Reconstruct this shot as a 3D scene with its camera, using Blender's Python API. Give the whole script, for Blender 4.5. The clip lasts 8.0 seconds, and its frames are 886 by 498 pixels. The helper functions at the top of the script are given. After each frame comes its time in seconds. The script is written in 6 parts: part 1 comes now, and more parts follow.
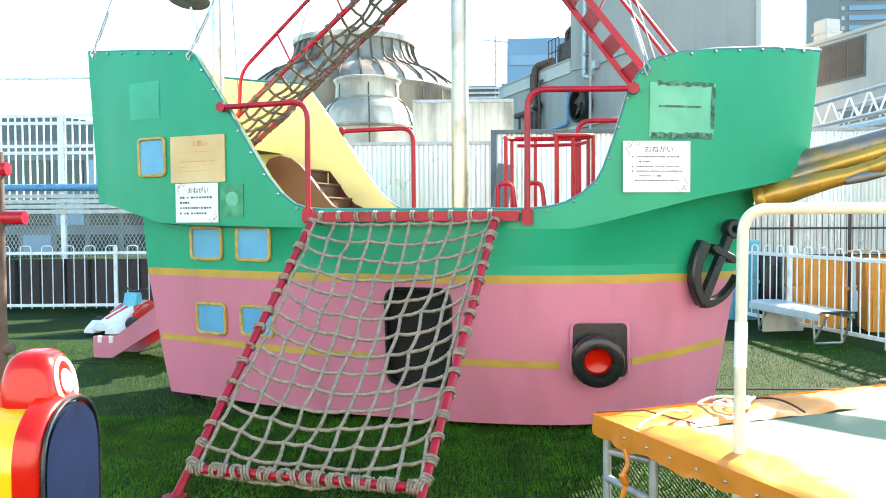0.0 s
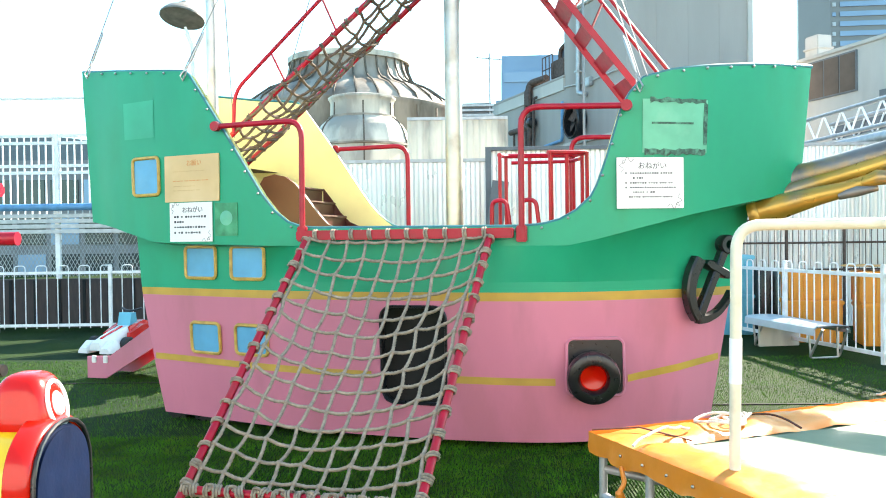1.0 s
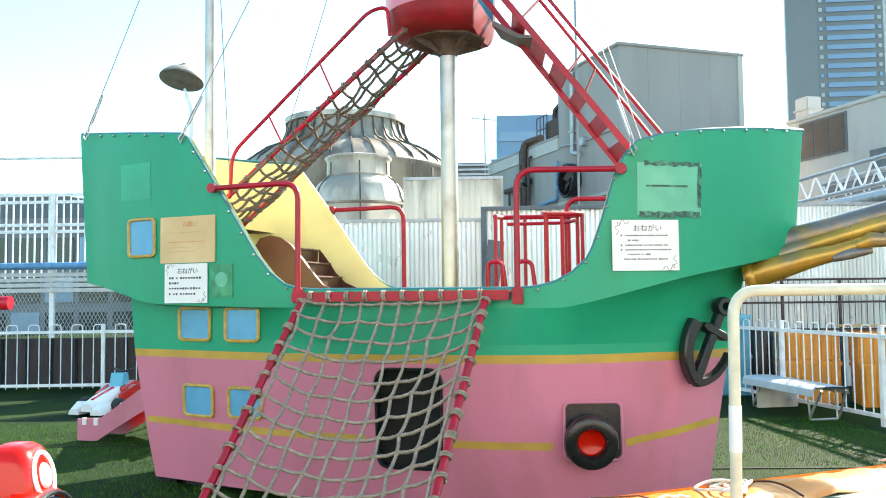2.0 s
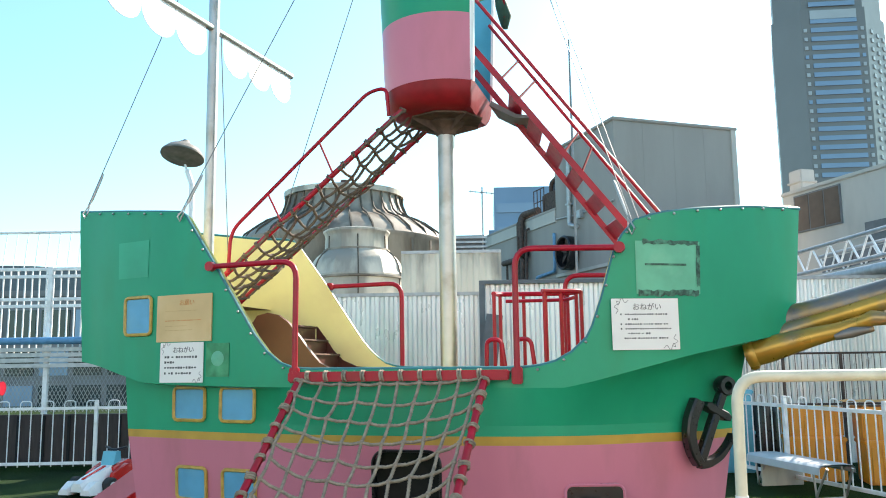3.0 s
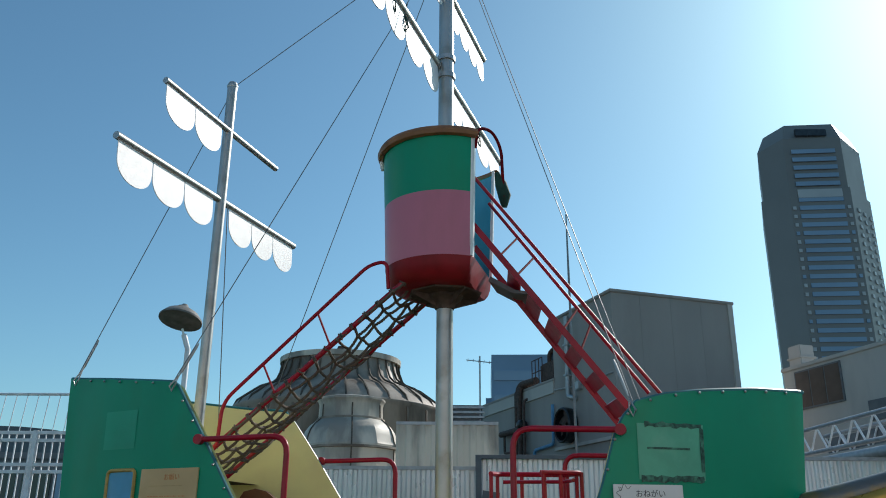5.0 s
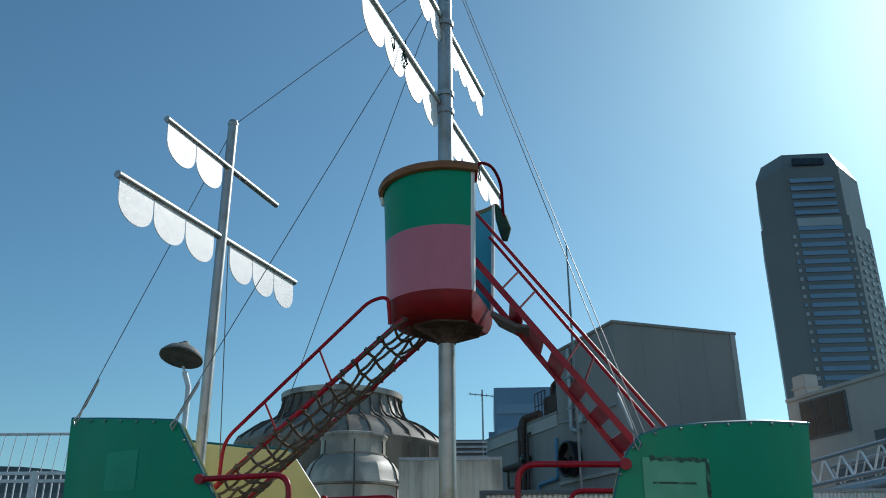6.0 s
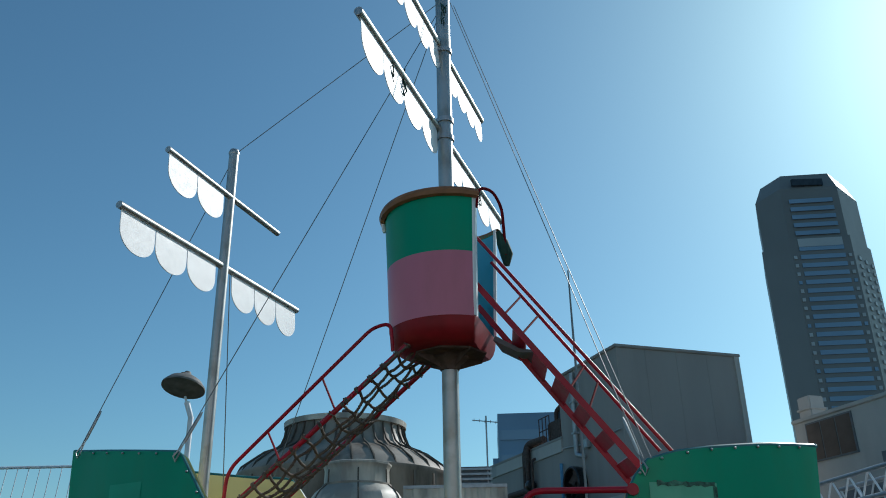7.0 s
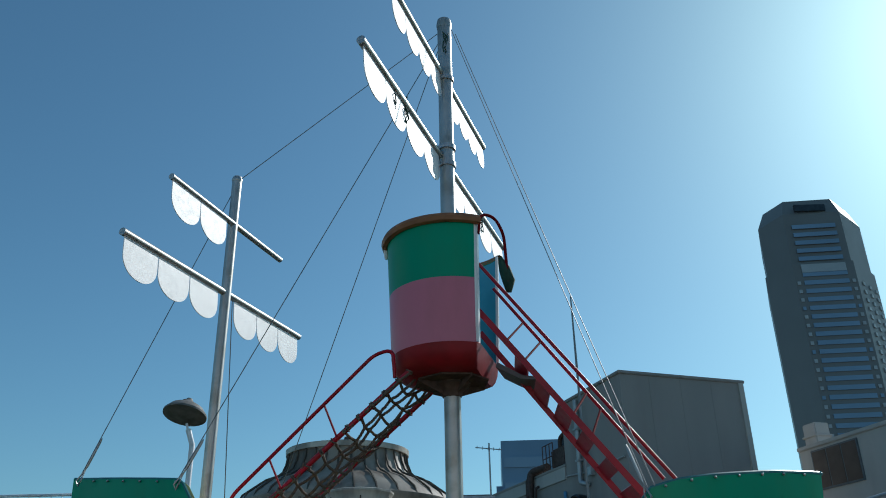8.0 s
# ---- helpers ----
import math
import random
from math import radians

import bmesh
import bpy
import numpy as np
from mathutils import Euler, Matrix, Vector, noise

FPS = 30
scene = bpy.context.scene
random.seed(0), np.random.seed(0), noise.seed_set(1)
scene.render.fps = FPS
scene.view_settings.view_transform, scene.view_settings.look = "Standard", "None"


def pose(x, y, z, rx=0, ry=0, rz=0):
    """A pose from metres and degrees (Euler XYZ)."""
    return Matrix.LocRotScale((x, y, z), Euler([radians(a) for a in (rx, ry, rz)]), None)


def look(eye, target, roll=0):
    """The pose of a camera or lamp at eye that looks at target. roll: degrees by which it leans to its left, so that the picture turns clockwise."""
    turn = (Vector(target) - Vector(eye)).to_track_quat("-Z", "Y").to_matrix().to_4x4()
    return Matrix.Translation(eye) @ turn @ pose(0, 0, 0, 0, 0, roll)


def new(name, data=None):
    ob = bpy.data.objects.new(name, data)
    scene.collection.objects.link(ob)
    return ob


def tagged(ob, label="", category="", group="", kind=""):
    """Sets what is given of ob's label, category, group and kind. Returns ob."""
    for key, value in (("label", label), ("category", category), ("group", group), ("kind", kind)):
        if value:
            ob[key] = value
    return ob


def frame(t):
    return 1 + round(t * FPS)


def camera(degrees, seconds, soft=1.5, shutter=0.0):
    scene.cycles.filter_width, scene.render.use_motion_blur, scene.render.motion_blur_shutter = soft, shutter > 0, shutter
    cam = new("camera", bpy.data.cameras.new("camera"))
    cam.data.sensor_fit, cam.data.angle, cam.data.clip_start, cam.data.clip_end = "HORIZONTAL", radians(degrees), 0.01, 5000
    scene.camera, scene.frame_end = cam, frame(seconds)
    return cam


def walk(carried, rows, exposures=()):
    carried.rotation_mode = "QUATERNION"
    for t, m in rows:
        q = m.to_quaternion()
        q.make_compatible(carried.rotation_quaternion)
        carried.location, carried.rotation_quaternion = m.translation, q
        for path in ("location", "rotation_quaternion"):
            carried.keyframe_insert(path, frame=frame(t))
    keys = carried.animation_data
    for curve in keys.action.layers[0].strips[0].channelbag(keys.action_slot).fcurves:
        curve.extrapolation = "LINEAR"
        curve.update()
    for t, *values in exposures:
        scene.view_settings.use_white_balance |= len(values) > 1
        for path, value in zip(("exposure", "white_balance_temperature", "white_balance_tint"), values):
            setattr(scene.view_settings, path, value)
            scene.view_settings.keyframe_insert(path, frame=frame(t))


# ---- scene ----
cam = camera(56.0, 8.0, soft=1.0)
PATH = [
    (0, (0.216, -0.531, 1.601), (0.147, 1.466, 1.534), -0.3),
    (0.5, (0.22, -0.532, 1.602), (0.157, 1.466, 1.547), -0.5),
    (1, (0.226, -0.527, 1.607), (0.167, 1.472, 1.58), -0.7),
    (1.5, (0.226, -0.522, 1.618), (0.175, 1.477, 1.65), -0.6),
    (3, (0.22, -0.501, 1.706), (0.181, 1.479, 1.984), -0.8),
    (3.5, (0.22, -0.493, 1.734), (0.185, 1.473, 2.099), -0.6),
    (4, (0.224, -0.484, 1.763), (0.193, 1.453, 2.259), -0.3),
    (4.5, (0.223, -0.485, 1.781), (0.192, 1.424, 2.378), 0.2),
    (5, (0.217, -0.477, 1.788), (0.186, 1.41, 2.45), 0.4),
    (6.5, (0.209, -0.479, 1.805), (0.177, 1.369, 2.568), -0.8),
    (7, (0.205, -0.476, 1.804), (0.172, 1.359, 2.597), -1.1),
    (7.5, (0.207, -0.481, 1.801), (0.171, 1.341, 2.626), -1.1),
    (8, (0.212, -0.486, 1.802), (0.174, 1.323, 2.652), -1.1),
]
EXPOSURES = [(0, 2.2, 7250, 13), (1.5, 2.05, 7250, 13), (3, 1.36, 7150, 14), (3.5, 0.98, 7050, 14), (4, 0.42, 6850, 14), (4.5, 0.06, 6600, 13), (5, -0.28, 6350, 12), (6.5, -0.58, 6000, 9), (8, -0.72, 5900, 8)]
walk(cam, [(t, look(eye, target, roll)) for t, eye, target, roll in PATH], EXPOSURES)

# ---- world, sun, exposure ----
SUN_AZ, SUN_EL = radians(42), radians(34)
world = bpy.data.worlds.new("sky")
scene.world = world
world.use_nodes = True
wn = world.node_tree
sky = wn.nodes.new("ShaderNodeTexSky")
sky.sky_type, sky.sun_disc = "NISHITA", False
sky.sun_elevation, sky.sun_rotation = SUN_EL, SUN_AZ
sky.air_density, sky.dust_density, sky.ozone_density = 1.0, 0.95, 2.2
tint = wn.nodes.new("ShaderNodeMix")
tint.data_type, tint.blend_type = "RGBA", "MULTIPLY"
tint.inputs[0].default_value = 1.0
tint.inputs[7].default_value = (0.68, 1.0, 0.98, 1)
wn.links.new(sky.outputs[0], tint.inputs[6])
wn.links.new(tint.outputs[2], wn.nodes["Background"].inputs[0])
wn.nodes["Background"].inputs[1].default_value = 0.15
sun = new("sun", bpy.data.lights.new("sun", "SUN"))
sun.data.energy, sun.data.angle, sun.data.color = 5.0, radians(0.5), (1.0, 0.94, 0.85)
way = Vector((math.sin(SUN_AZ) * math.cos(SUN_EL), math.cos(SUN_AZ) * math.cos(SUN_EL), math.sin(SUN_EL)))
sun.matrix_world = look(way * 50, (0, 0, 0))


# ---- materials ----
def mat(name, colour, rough=0.5, metal=0.0, vary=0.12, scale=6.0, bump=0.05, bump_scale=60.0, stain=None, stain_amount=0.0, stain_scale=1.5, coat=0.0, bump_dist=0.004, alpha_trans=0.0, stretch=(1, 1, 1), island=0.0, stain_low=0.5, spec=0.5):
    """A procedural paint, metal or plastic with tone variation, stains and fine relief."""
    m = bpy.data.materials.new(name)
    m.use_nodes = True
    nt = m.node_tree
    b = nt.nodes["Principled BSDF"]
    b.inputs["Metallic"].default_value = metal
    b.inputs["Coat Weight"].default_value = coat
    b.inputs["Specular IOR Level"].default_value = spec
    b.inputs["Transmission Weight"].default_value = alpha_trans
    tc = nt.nodes.new("ShaderNodeTexCoord")
    mp = nt.nodes.new("ShaderNodeMapping")
    mp.inputs["Scale"].default_value = stretch
    nt.links.new(tc.outputs["Object"], mp.inputs[0])

    def noise_node(sc, detail=4.0):
        n = nt.nodes.new("ShaderNodeTexNoise")
        n.inputs["Scale"].default_value, n.inputs["Detail"].default_value = sc, detail
        nt.links.new(mp.outputs[0], n.inputs["Vector"])
        return n

    def mix(kind, fac, a, c):
        x = nt.nodes.new("ShaderNodeMix")
        x.data_type, x.blend_type = "RGBA", kind
        for socket, value in ((x.inputs[0], fac), (x.inputs[6], a), (x.inputs[7], c)):
            if hasattr(value, "links"):
                nt.links.new(value, socket)
            else:
                socket.default_value = value
        return x.outputs[2]

    col = (*colour, 1)
    big = noise_node(scale)
    r = nt.nodes.new("ShaderNodeMapRange")
    r.inputs[1].default_value, r.inputs[2].default_value = 0.3, 0.7
    r.inputs[3].default_value, r.inputs[4].default_value = 1 - vary, 1 + vary
    nt.links.new(big.outputs[0], r.inputs[0])
    out = mix("MULTIPLY", 1.0, col, r.outputs[0])
    if island:
        oi = nt.nodes.new("ShaderNodeObjectInfo")
        r2 = nt.nodes.new("ShaderNodeMapRange")
        r2.inputs[3].default_value, r2.inputs[4].default_value = 1 - island, 1 + island
        nt.links.new(oi.outputs["Random"], r2.inputs[0])
        out = mix("MULTIPLY", 1.0, out, r2.outputs[0])
    if stain:
        st = noise_node(stain_scale, 8.0)
        rs = nt.nodes.new("ShaderNodeMapRange")
        rs.inputs[1].default_value, rs.inputs[2].default_value = stain_low, stain_low + 0.16
        rs.inputs[4].default_value = stain_amount
        nt.links.new(st.outputs[0], rs.inputs[0])
        out = mix("MIX", rs.outputs[0], out, (*stain, 1))
    nt.links.new(out, b.inputs["Base Color"])
    fine = noise_node(bump_scale, 6.0)
    rr = nt.nodes.new("ShaderNodeMapRange")
    rr.inputs[3].default_value, rr.inputs[4].default_value = max(0.02, rough - 0.1), min(1, rough + 0.1)
    nt.links.new(noise_node(scale * 3).outputs[0], rr.inputs[0])
    nt.links.new(rr.outputs[0], b.inputs["Roughness"])
    if bump:
        bp = nt.nodes.new("ShaderNodeBump")
        bp.inputs["Strength"].default_value, bp.inputs["Distance"].default_value = bump, bump_dist
        nt.links.new(fine.outputs[0], bp.inputs["Height"])
        nt.links.new(bp.outputs[0], b.inputs["Normal"])
    return m


GREEN = mat("green_gelcoat", (0.001, 0.31, 0.168), 0.36, vary=0.10, scale=1.6, bump=0.10, bump_scale=9, stain=(0.012, 0.25, 0.12), stain_amount=0.5, stain_scale=3.2, stretch=(1, 1, 0.35), spec=0.3)
PINK = mat("pink_gelcoat", (0.58, 0.19, 0.27), 0.36, spec=0.3, vary=0.09, scale=1.4, bump=0.12, bump_scale=14, stain=(0.42, 0.15, 0.19), stain_amount=0.5, stain_scale=2.8, stretch=(1, 1, 0.35))
GOLD = mat("ochre_stripe_paint", (0.50, 0.30, 0.05), 0.45, vary=0.12, scale=5, stain=(0.36, 0.22, 0.05), stain_amount=0.5)
YELLOW = mat("cream_yellow_gelcoat", (0.86, 0.79, 0.36), 0.4, vary=0.06, scale=1.5, stain=(0.6, 0.5, 0.25), stain_amount=0.4)
TEAL = mat("teal_edge_trim", (0.02, 0.16, 0.17), 0.4, vary=0.15, scale=9)
RED = mat("red_enamel", (0.37, 0.006, 0.024), 0.36, spec=0.35, vary=0.14, scale=7, bump=0.1, stain=(0.25, 0.03, 0.03), stain_amount=0.5, stain_scale=6)
WINE = mat("dull_red_paint", (0.16, 0.006, 0.012), 0.8, vary=0.2, scale=9, spec=0.08)
STEEL = mat("brushed_steel", (0.46, 0.45, 0.43), 0.42, metal=0.75, vary=0.12, scale=4, stain=(0.3, 0.27, 0.22), stain_amount=0.6, stain_scale=5)
GALV = mat("galvanised_metal", (0.42, 0.43, 0.44), 0.5, metal=0.6, vary=0.15, scale=9)
CHROME = mat("bolt_metal", (0.40, 0.40, 0.40), 0.4, metal=0.8)
ROPE = mat("weathered_rope", (0.27, 0.225, 0.175), 0.9, vary=0.3, scale=25, bump=0.8, bump_scale=220, bump_dist=0.003)
DARKROPE = mat("greyed_rope", (0.13, 0.10, 0.08), 0.9, vary=0.3, scale=25, bump=0.8, bump_scale=220)
CORD = mat("pale_cotton_cord", (0.58, 0.55, 0.50), 0.9, vary=0.2, scale=30, bump=0.6, bump_scale=200)
WIRE = mat("stay_wire", (0.22, 0.22, 0.22), 0.5, metal=0.6)
SAIL = mat("white_sail_plastic", (0.82, 0.82, 0.82), 0.5, vary=0.05, scale=6)
BLUE = mat("blue_panel", (0.09, 0.34, 0.55), 0.4, vary=0.1, scale=5, stain=(0.2, 0.42, 0.5), stain_amount=0.4)
FRAMEGOLD = mat("gold_window_trim", (0.5, 0.32, 0.07), 0.45, vary=0.2, scale=15, bump=0.2)
BLACK = mat("black_gloss", (0.012, 0.012, 0.014), 0.3, vary=0.2, scale=10)
# near-black: paints the crawl hole's shade, also turf seams and battens
DARK = mat("shade_and_trim_black", (0.012, 0.012, 0.012), 0.9)
BROWN = mat("brown_gelcoat", (0.085, 0.022, 0.015), 0.4, vary=0.15, scale=4)
WOOD = mat("worn_brown_step", (0.14, 0.075, 0.05), 0.7, vary=0.3, scale=3, stretch=(1, 8, 1))
PAPER = mat("white_notice_paper", (0.78, 0.77, 0.76), 0.5, vary=0.03, scale=3)
TANBOARD = mat("tan_notice_board", (0.62, 0.42, 0.20), 0.5, vary=0.08, scale=3, stain=(0.7, 0.52, 0.3), stain_amount=0.5)
INK = mat("grey_ink", (0.06, 0.06, 0.07), 0.6)
INKRED = mat("faded_orange_ink", (0.62, 0.25, 0.08), 0.6)
PATCH = mat("pale_green_patch", (0.10, 0.42, 0.27), 0.45, vary=0.15, scale=5, stain=(0.2, 0.5, 0.35), stain_amount=0.5, stain_scale=4)
SCAR = mat("scraped_adhesive", (0.03, 0.10, 0.07), 0.6, vary=0.6, scale=40, stain=(0.08, 0.3, 0.2), stain_amount=0.9, stain_scale=18)
GOLDSTAT = mat("gold_painted_figurehead", (0.45, 0.27, 0.05), 0.3, metal=0.45, vary=0.3, scale=3, stain=(0.2, 0.19, 0.17), stain_amount=0.8, stain_scale=2.5)
WHITEP = mat("white_fence_paint", (0.84, 0.84, 0.84), 0.45, vary=0.07, scale=8, stain=(0.5, 0.45, 0.38), stain_amount=0.35, stain_scale=6)
CREAM = mat("cream_pole_paint", (0.66, 0.63, 0.50), 0.4, vary=0.1, scale=8, stain=(0.4, 0.36, 0.28), stain_amount=0.4, stain_scale=9)
BLUEP = mat("blue_rail_paint", (0.10, 0.28, 0.48), 0.5, vary=0.2, scale=6)
CORR = mat("white_corrugated_sheet", (0.76, 0.76, 0.76), 0.3, metal=0.3, vary=0.06, scale=1.5, stain=(0.42, 0.40, 0.36), stain_amount=0.5, stain_scale=0.8, stretch=(1, 1, 0.35))
DARKSHEET = mat("grey_sheet_edge", (0.14, 0.15, 0.16), 0.6)
TANK = mat("stained_cream_plastic", (0.64, 0.58, 0.48), 0.55, vary=0.12, scale=1.2, stain=(0.24, 0.22, 0.19), stain_amount=0.85, stain_scale=1.6, stretch=(1, 1, 0.3), stain_low=0.43)
TOWERGREY = mat("grimy_cooling_tower", (0.36, 0.31, 0.25), 0.6, vary=0.2, scale=1.2, stain=(0.12, 0.09, 0.065), stain_amount=0.9, stain_scale=1.3, stretch=(1, 1, 0.3), stain_low=0.42)
CONC = mat("grey_painted_concrete", (0.35, 0.315, 0.29), 0.8, vary=0.1, scale=0.5, bump=0.3, bump_scale=20, stain=(0.25, 0.22, 0.20), stain_amount=0.7, stain_scale=0.5, stretch=(1, 1, 0.25))
CONCLIGHT = mat("pale_concrete", (0.52, 0.48, 0.44), 0.8, vary=0.1, scale=0.6, bump=0.3, bump_scale=20, stain=(0.30, 0.28, 0.26), stain_amount=0.7, stain_scale=0.6, stretch=(1, 1, 0.25))
RUST = mat("rusty_pipe", (0.085, 0.055, 0.045), 0.8, vary=0.4, scale=12, bump=0.4)
GLASSDARK = mat("dark_glass", (0.035, 0.04, 0.045), 0.12, vary=0.3, scale=0.6, bump=0)
TOWERCLAD = mat("tower_cladding", (0.235, 0.215, 0.20), 0.5, vary=0.08, scale=0.05, bump=0)
TOWERGLASS = mat("tower_blue_glass", (0.28, 0.38, 0.50), 0.2, vary=0.15, scale=0.03, bump=0)
TOWERTRIM = mat("tower_pale_trim", (0.50, 0.49, 0.48), 0.5, vary=0.08, scale=0.08, bump=0)
FARBLUE = mat("far_blue_facade", (0.20, 0.30, 0.42), 0.4, vary=0.08, scale=0.1, bump=0)
ORANGE = mat("orange_vinyl", (0.68, 0.22, 0.025), 0.35, vary=0.12, scale=5, bump=0.35, bump_scale=9, bump_dist=0.012, stain=(0.5, 0.16, 0.03), stain_amount=0.4, stain_scale=5)
MAT_GREEN = mat("pale_green_trampoline_mat", (0.065, 0.125, 0.08), 0.6, vary=0.05, scale=2, bump=0.1)
CRATE_O = mat("orange_plastic", (0.72, 0.27, 0.02), 0.4, vary=0.1, scale=4)
CRATE_B = mat("light_blue_plastic", (0.10, 0.42, 0.55), 0.4, vary=0.1, scale=4)
BENCH = mat("pale_blue_bench_plastic", (0.50, 0.55, 0.58), 0.35, vary=0.08, scale=5)
TOYRED = mat("glossy_toy_red", (0.56, 0.008, 0.003), 0.2, spec=0.3, vary=0.06, scale=4, coat=0.25, bump=0)
TOYYEL = mat("glossy_toy_yellow", (0.80, 0.52, 0.01), 0.18, vary=0.05, scale=4, coat=0.6, bump=0)
TOYBLUE = mat("dark_blue_padding", (0.002, 0.008, 0.03), 0.5, spec=0.15, vary=0.3, scale=4, bump=0.2)
TOYWHITE = mat("glossy_white_plastic", (0.75, 0.75, 0.75), 0.3, vary=0.05, scale=5)
TYRE = mat("black_tyre", (0.02, 0.02, 0.02), 0.7)
AWNING = mat("far_town_wall", (0.24, 0.215, 0.21), 0.8, vary=0.2, scale=0.3, bump=0)


# ---- mesh helpers ----
def mesh_of(name, bm, material, smooth=False):
    bmesh.ops.recalc_face_normals(bm, faces=bm.faces)
    me = bpy.data.meshes.new(name)
    bm.to_mesh(me)
    bm.free()
    me.materials.append(material)
    if smooth:
        me.shade_smooth()
        me.set_sharp_from_angle(angle=radians(38 if smooth is True else smooth))
    return me


def part(name, bm, material, parent, label="", smooth=True):
    ob = new(name, mesh_of(name, bm, material, smooth))
    ob.parent = parent
    if label:
        ob["label"] = label
    return ob


def piece(name, me, parent, m):
    """A repeated piece on shared mesh data."""
    ob = new(name, me)
    ob.parent = parent
    ob.matrix_basis = m
    return ob


def thing(name, label, category, m=Matrix(), group="", kind=""):
    ob = new(name)
    ob.empty_display_size = 0.2
    ob.matrix_basis = m
    return tagged(ob, label, category, group, kind)


def solid(name, bm, material, label, category, m=Matrix(), group="", kind="", smooth=True):
    ob = new(name, mesh_of(name, bm, material, smooth))
    ob.matrix_basis = m
    return tagged(ob, label, category, group, kind)


def box(bm, lo, hi, bevel=0.0, m=None):
    lo, hi = Vector(lo), Vector(hi)
    r = bmesh.ops.create_cube(bm, size=1.0, matrix=Matrix.Translation((lo + hi) / 2) @ Matrix.Diagonal((*(hi - lo), 1)))
    if bevel:
        edges = list({e for v in r["verts"] for e in v.link_edges})
        b = bmesh.ops.bevel(bm, geom=edges, offset=bevel, segments=2, affect="EDGES")
        verts = list({v for f in b["faces"] for v in f.verts})
    else:
        verts = r["verts"]
    if m is not None:
        bmesh.ops.transform(bm, matrix=m, verts=verts)
    return bm


def boxed(lo, hi, bevel=0.0, m=None):
    return box(bmesh.new(), lo, hi, bevel, m)


def tube(bm, pts, r, n=8, cap=True, closed=False):
    """A round bar along a run of points; r may be one radius or one per point."""
    pts = [Vector(p) for p in pts]
    k = len(pts)
    rad = r if isinstance(r, (list, tuple)) else [r] * k
    rings, side = [], None
    for i, p in enumerate(pts):
        a = pts[(i - 1) % k] if closed or i else p
        c = pts[(i + 1) % k] if closed or i < k - 1 else p
        d = (c - a).normalized()
        if side is None:
            side = d.orthogonal().normalized()
        side = (side - d * side.dot(d)).normalized()
        up = d.cross(side)
        rings.append([bm.verts.new(p + (side * math.cos(q) + up * math.sin(q)) * rad[i]) for q in (2 * math.pi * j / n for j in range(n))])
    for i in range(k if closed else k - 1):
        a, c = rings[i], rings[(i + 1) % k]
        for j in range(n):
            bm.faces.new((a[j], a[(j + 1) % n], c[(j + 1) % n], c[j]))
    if cap and not closed:
        bm.faces.new(rings[0][::-1])
        bm.faces.new(rings[-1])
    return bm


def tubed(pts, r, n=8, closed=False):
    return tube(bmesh.new(), pts, r, n, closed=closed)


def bent(pts, radius, steps=5):
    """A run of points with its corners rounded."""
    pts = [Vector(p) for p in pts]
    out = [pts[0]]
    for a, b, c in zip(pts, pts[1:], pts[2:]):
        d0, d1 = (a - b), (c - b)
        r0 = min(radius, d0.length * 0.45, d1.length * 0.45)
        p0, p1 = b + d0.normalized() * r0, b + d1.normalized() * r0
        for i in range(steps + 1):
            t = i / steps
            out.append(p0.lerp(b, t).lerp(b.lerp(p1, t), t))
    return out + [pts[-1]]


def lathe(bm, profile, n=32, m=None, arc=(0, 2 * math.pi)):
    """Turns (radius, z) pairs round z."""
    full = abs(arc[1] - arc[0] - 2 * math.pi) < 1e-6
    cols = n if full else n + 1
    grid = [[bm.verts.new((r * math.cos(q), r * math.sin(q), z)) for q in (arc[0] + (arc[1] - arc[0]) * j / n for j in range(cols))] for r, z in profile]
    for a, c in zip(grid, grid[1:]):
        for j in range(n):
            k = (j + 1) % cols
            bm.faces.new((a[j], a[k], c[k], c[j]))
    if m is not None:
        bmesh.ops.transform(bm, matrix=m, verts=[v for row in grid for v in row])
    return bm


def sheet(bm, rows, skip=None):
    grid = [[bm.verts.new(p) for p in row] for row in rows]
    for i, (a, c) in enumerate(zip(grid, grid[1:])):
        for j in range(len(a) - 1):
            if skip and skip(i, j):
                continue
            bm.faces.new((a[j], a[j + 1], c[j + 1], c[j]))
    return bm


def prism(outline, depth, axis="y", bevel=0.0):
    """A flat outline of (a, b) pairs given thickness; axis is the thickness direction (y: a=x, b=z; z: a=x, b=y)."""
    bm = bmesh.new()
    put = (lambda a, b: (a, 0, b)) if axis == "y" else (lambda a, b: (a, b, 0)) if axis == "z" else (lambda a, b: (0, a, b))
    face = bm.faces.new([bm.verts.new(put(a, b)) for a, b in outline])
    push = {"y": (0, depth, 0), "z": (0, 0, depth), "x": (depth, 0, 0)}[axis]
    ext = bmesh.ops.extrude_face_region(bm, geom=[face])
    bmesh.ops.translate(bm, verts=[v for v in ext["geom"] if isinstance(v, bmesh.types.BMVert)], vec=push)
    if bevel:
        bmesh.ops.bevel(bm, geom=list(bm.edges), offset=bevel, segments=2, affect="EDGES")
    return bm


def rounded(x0, y0, x1, y1, r, n=5):
    out = []
    for cx, cy, q in ((x1 - r, y1 - r, 0), (x0 + r, y1 - r, 90), (x0 + r, y0 + r, 180), (x1 - r, y0 + r, 270)):
        out += [(cx + r * math.cos(radians(q + 90 * i / n)), cy + r * math.sin(radians(q + 90 * i / n))) for i in range(n + 1)]
    return out


def lerp_table(x, xs, ys):
    return float(np.interp(x, xs, ys))


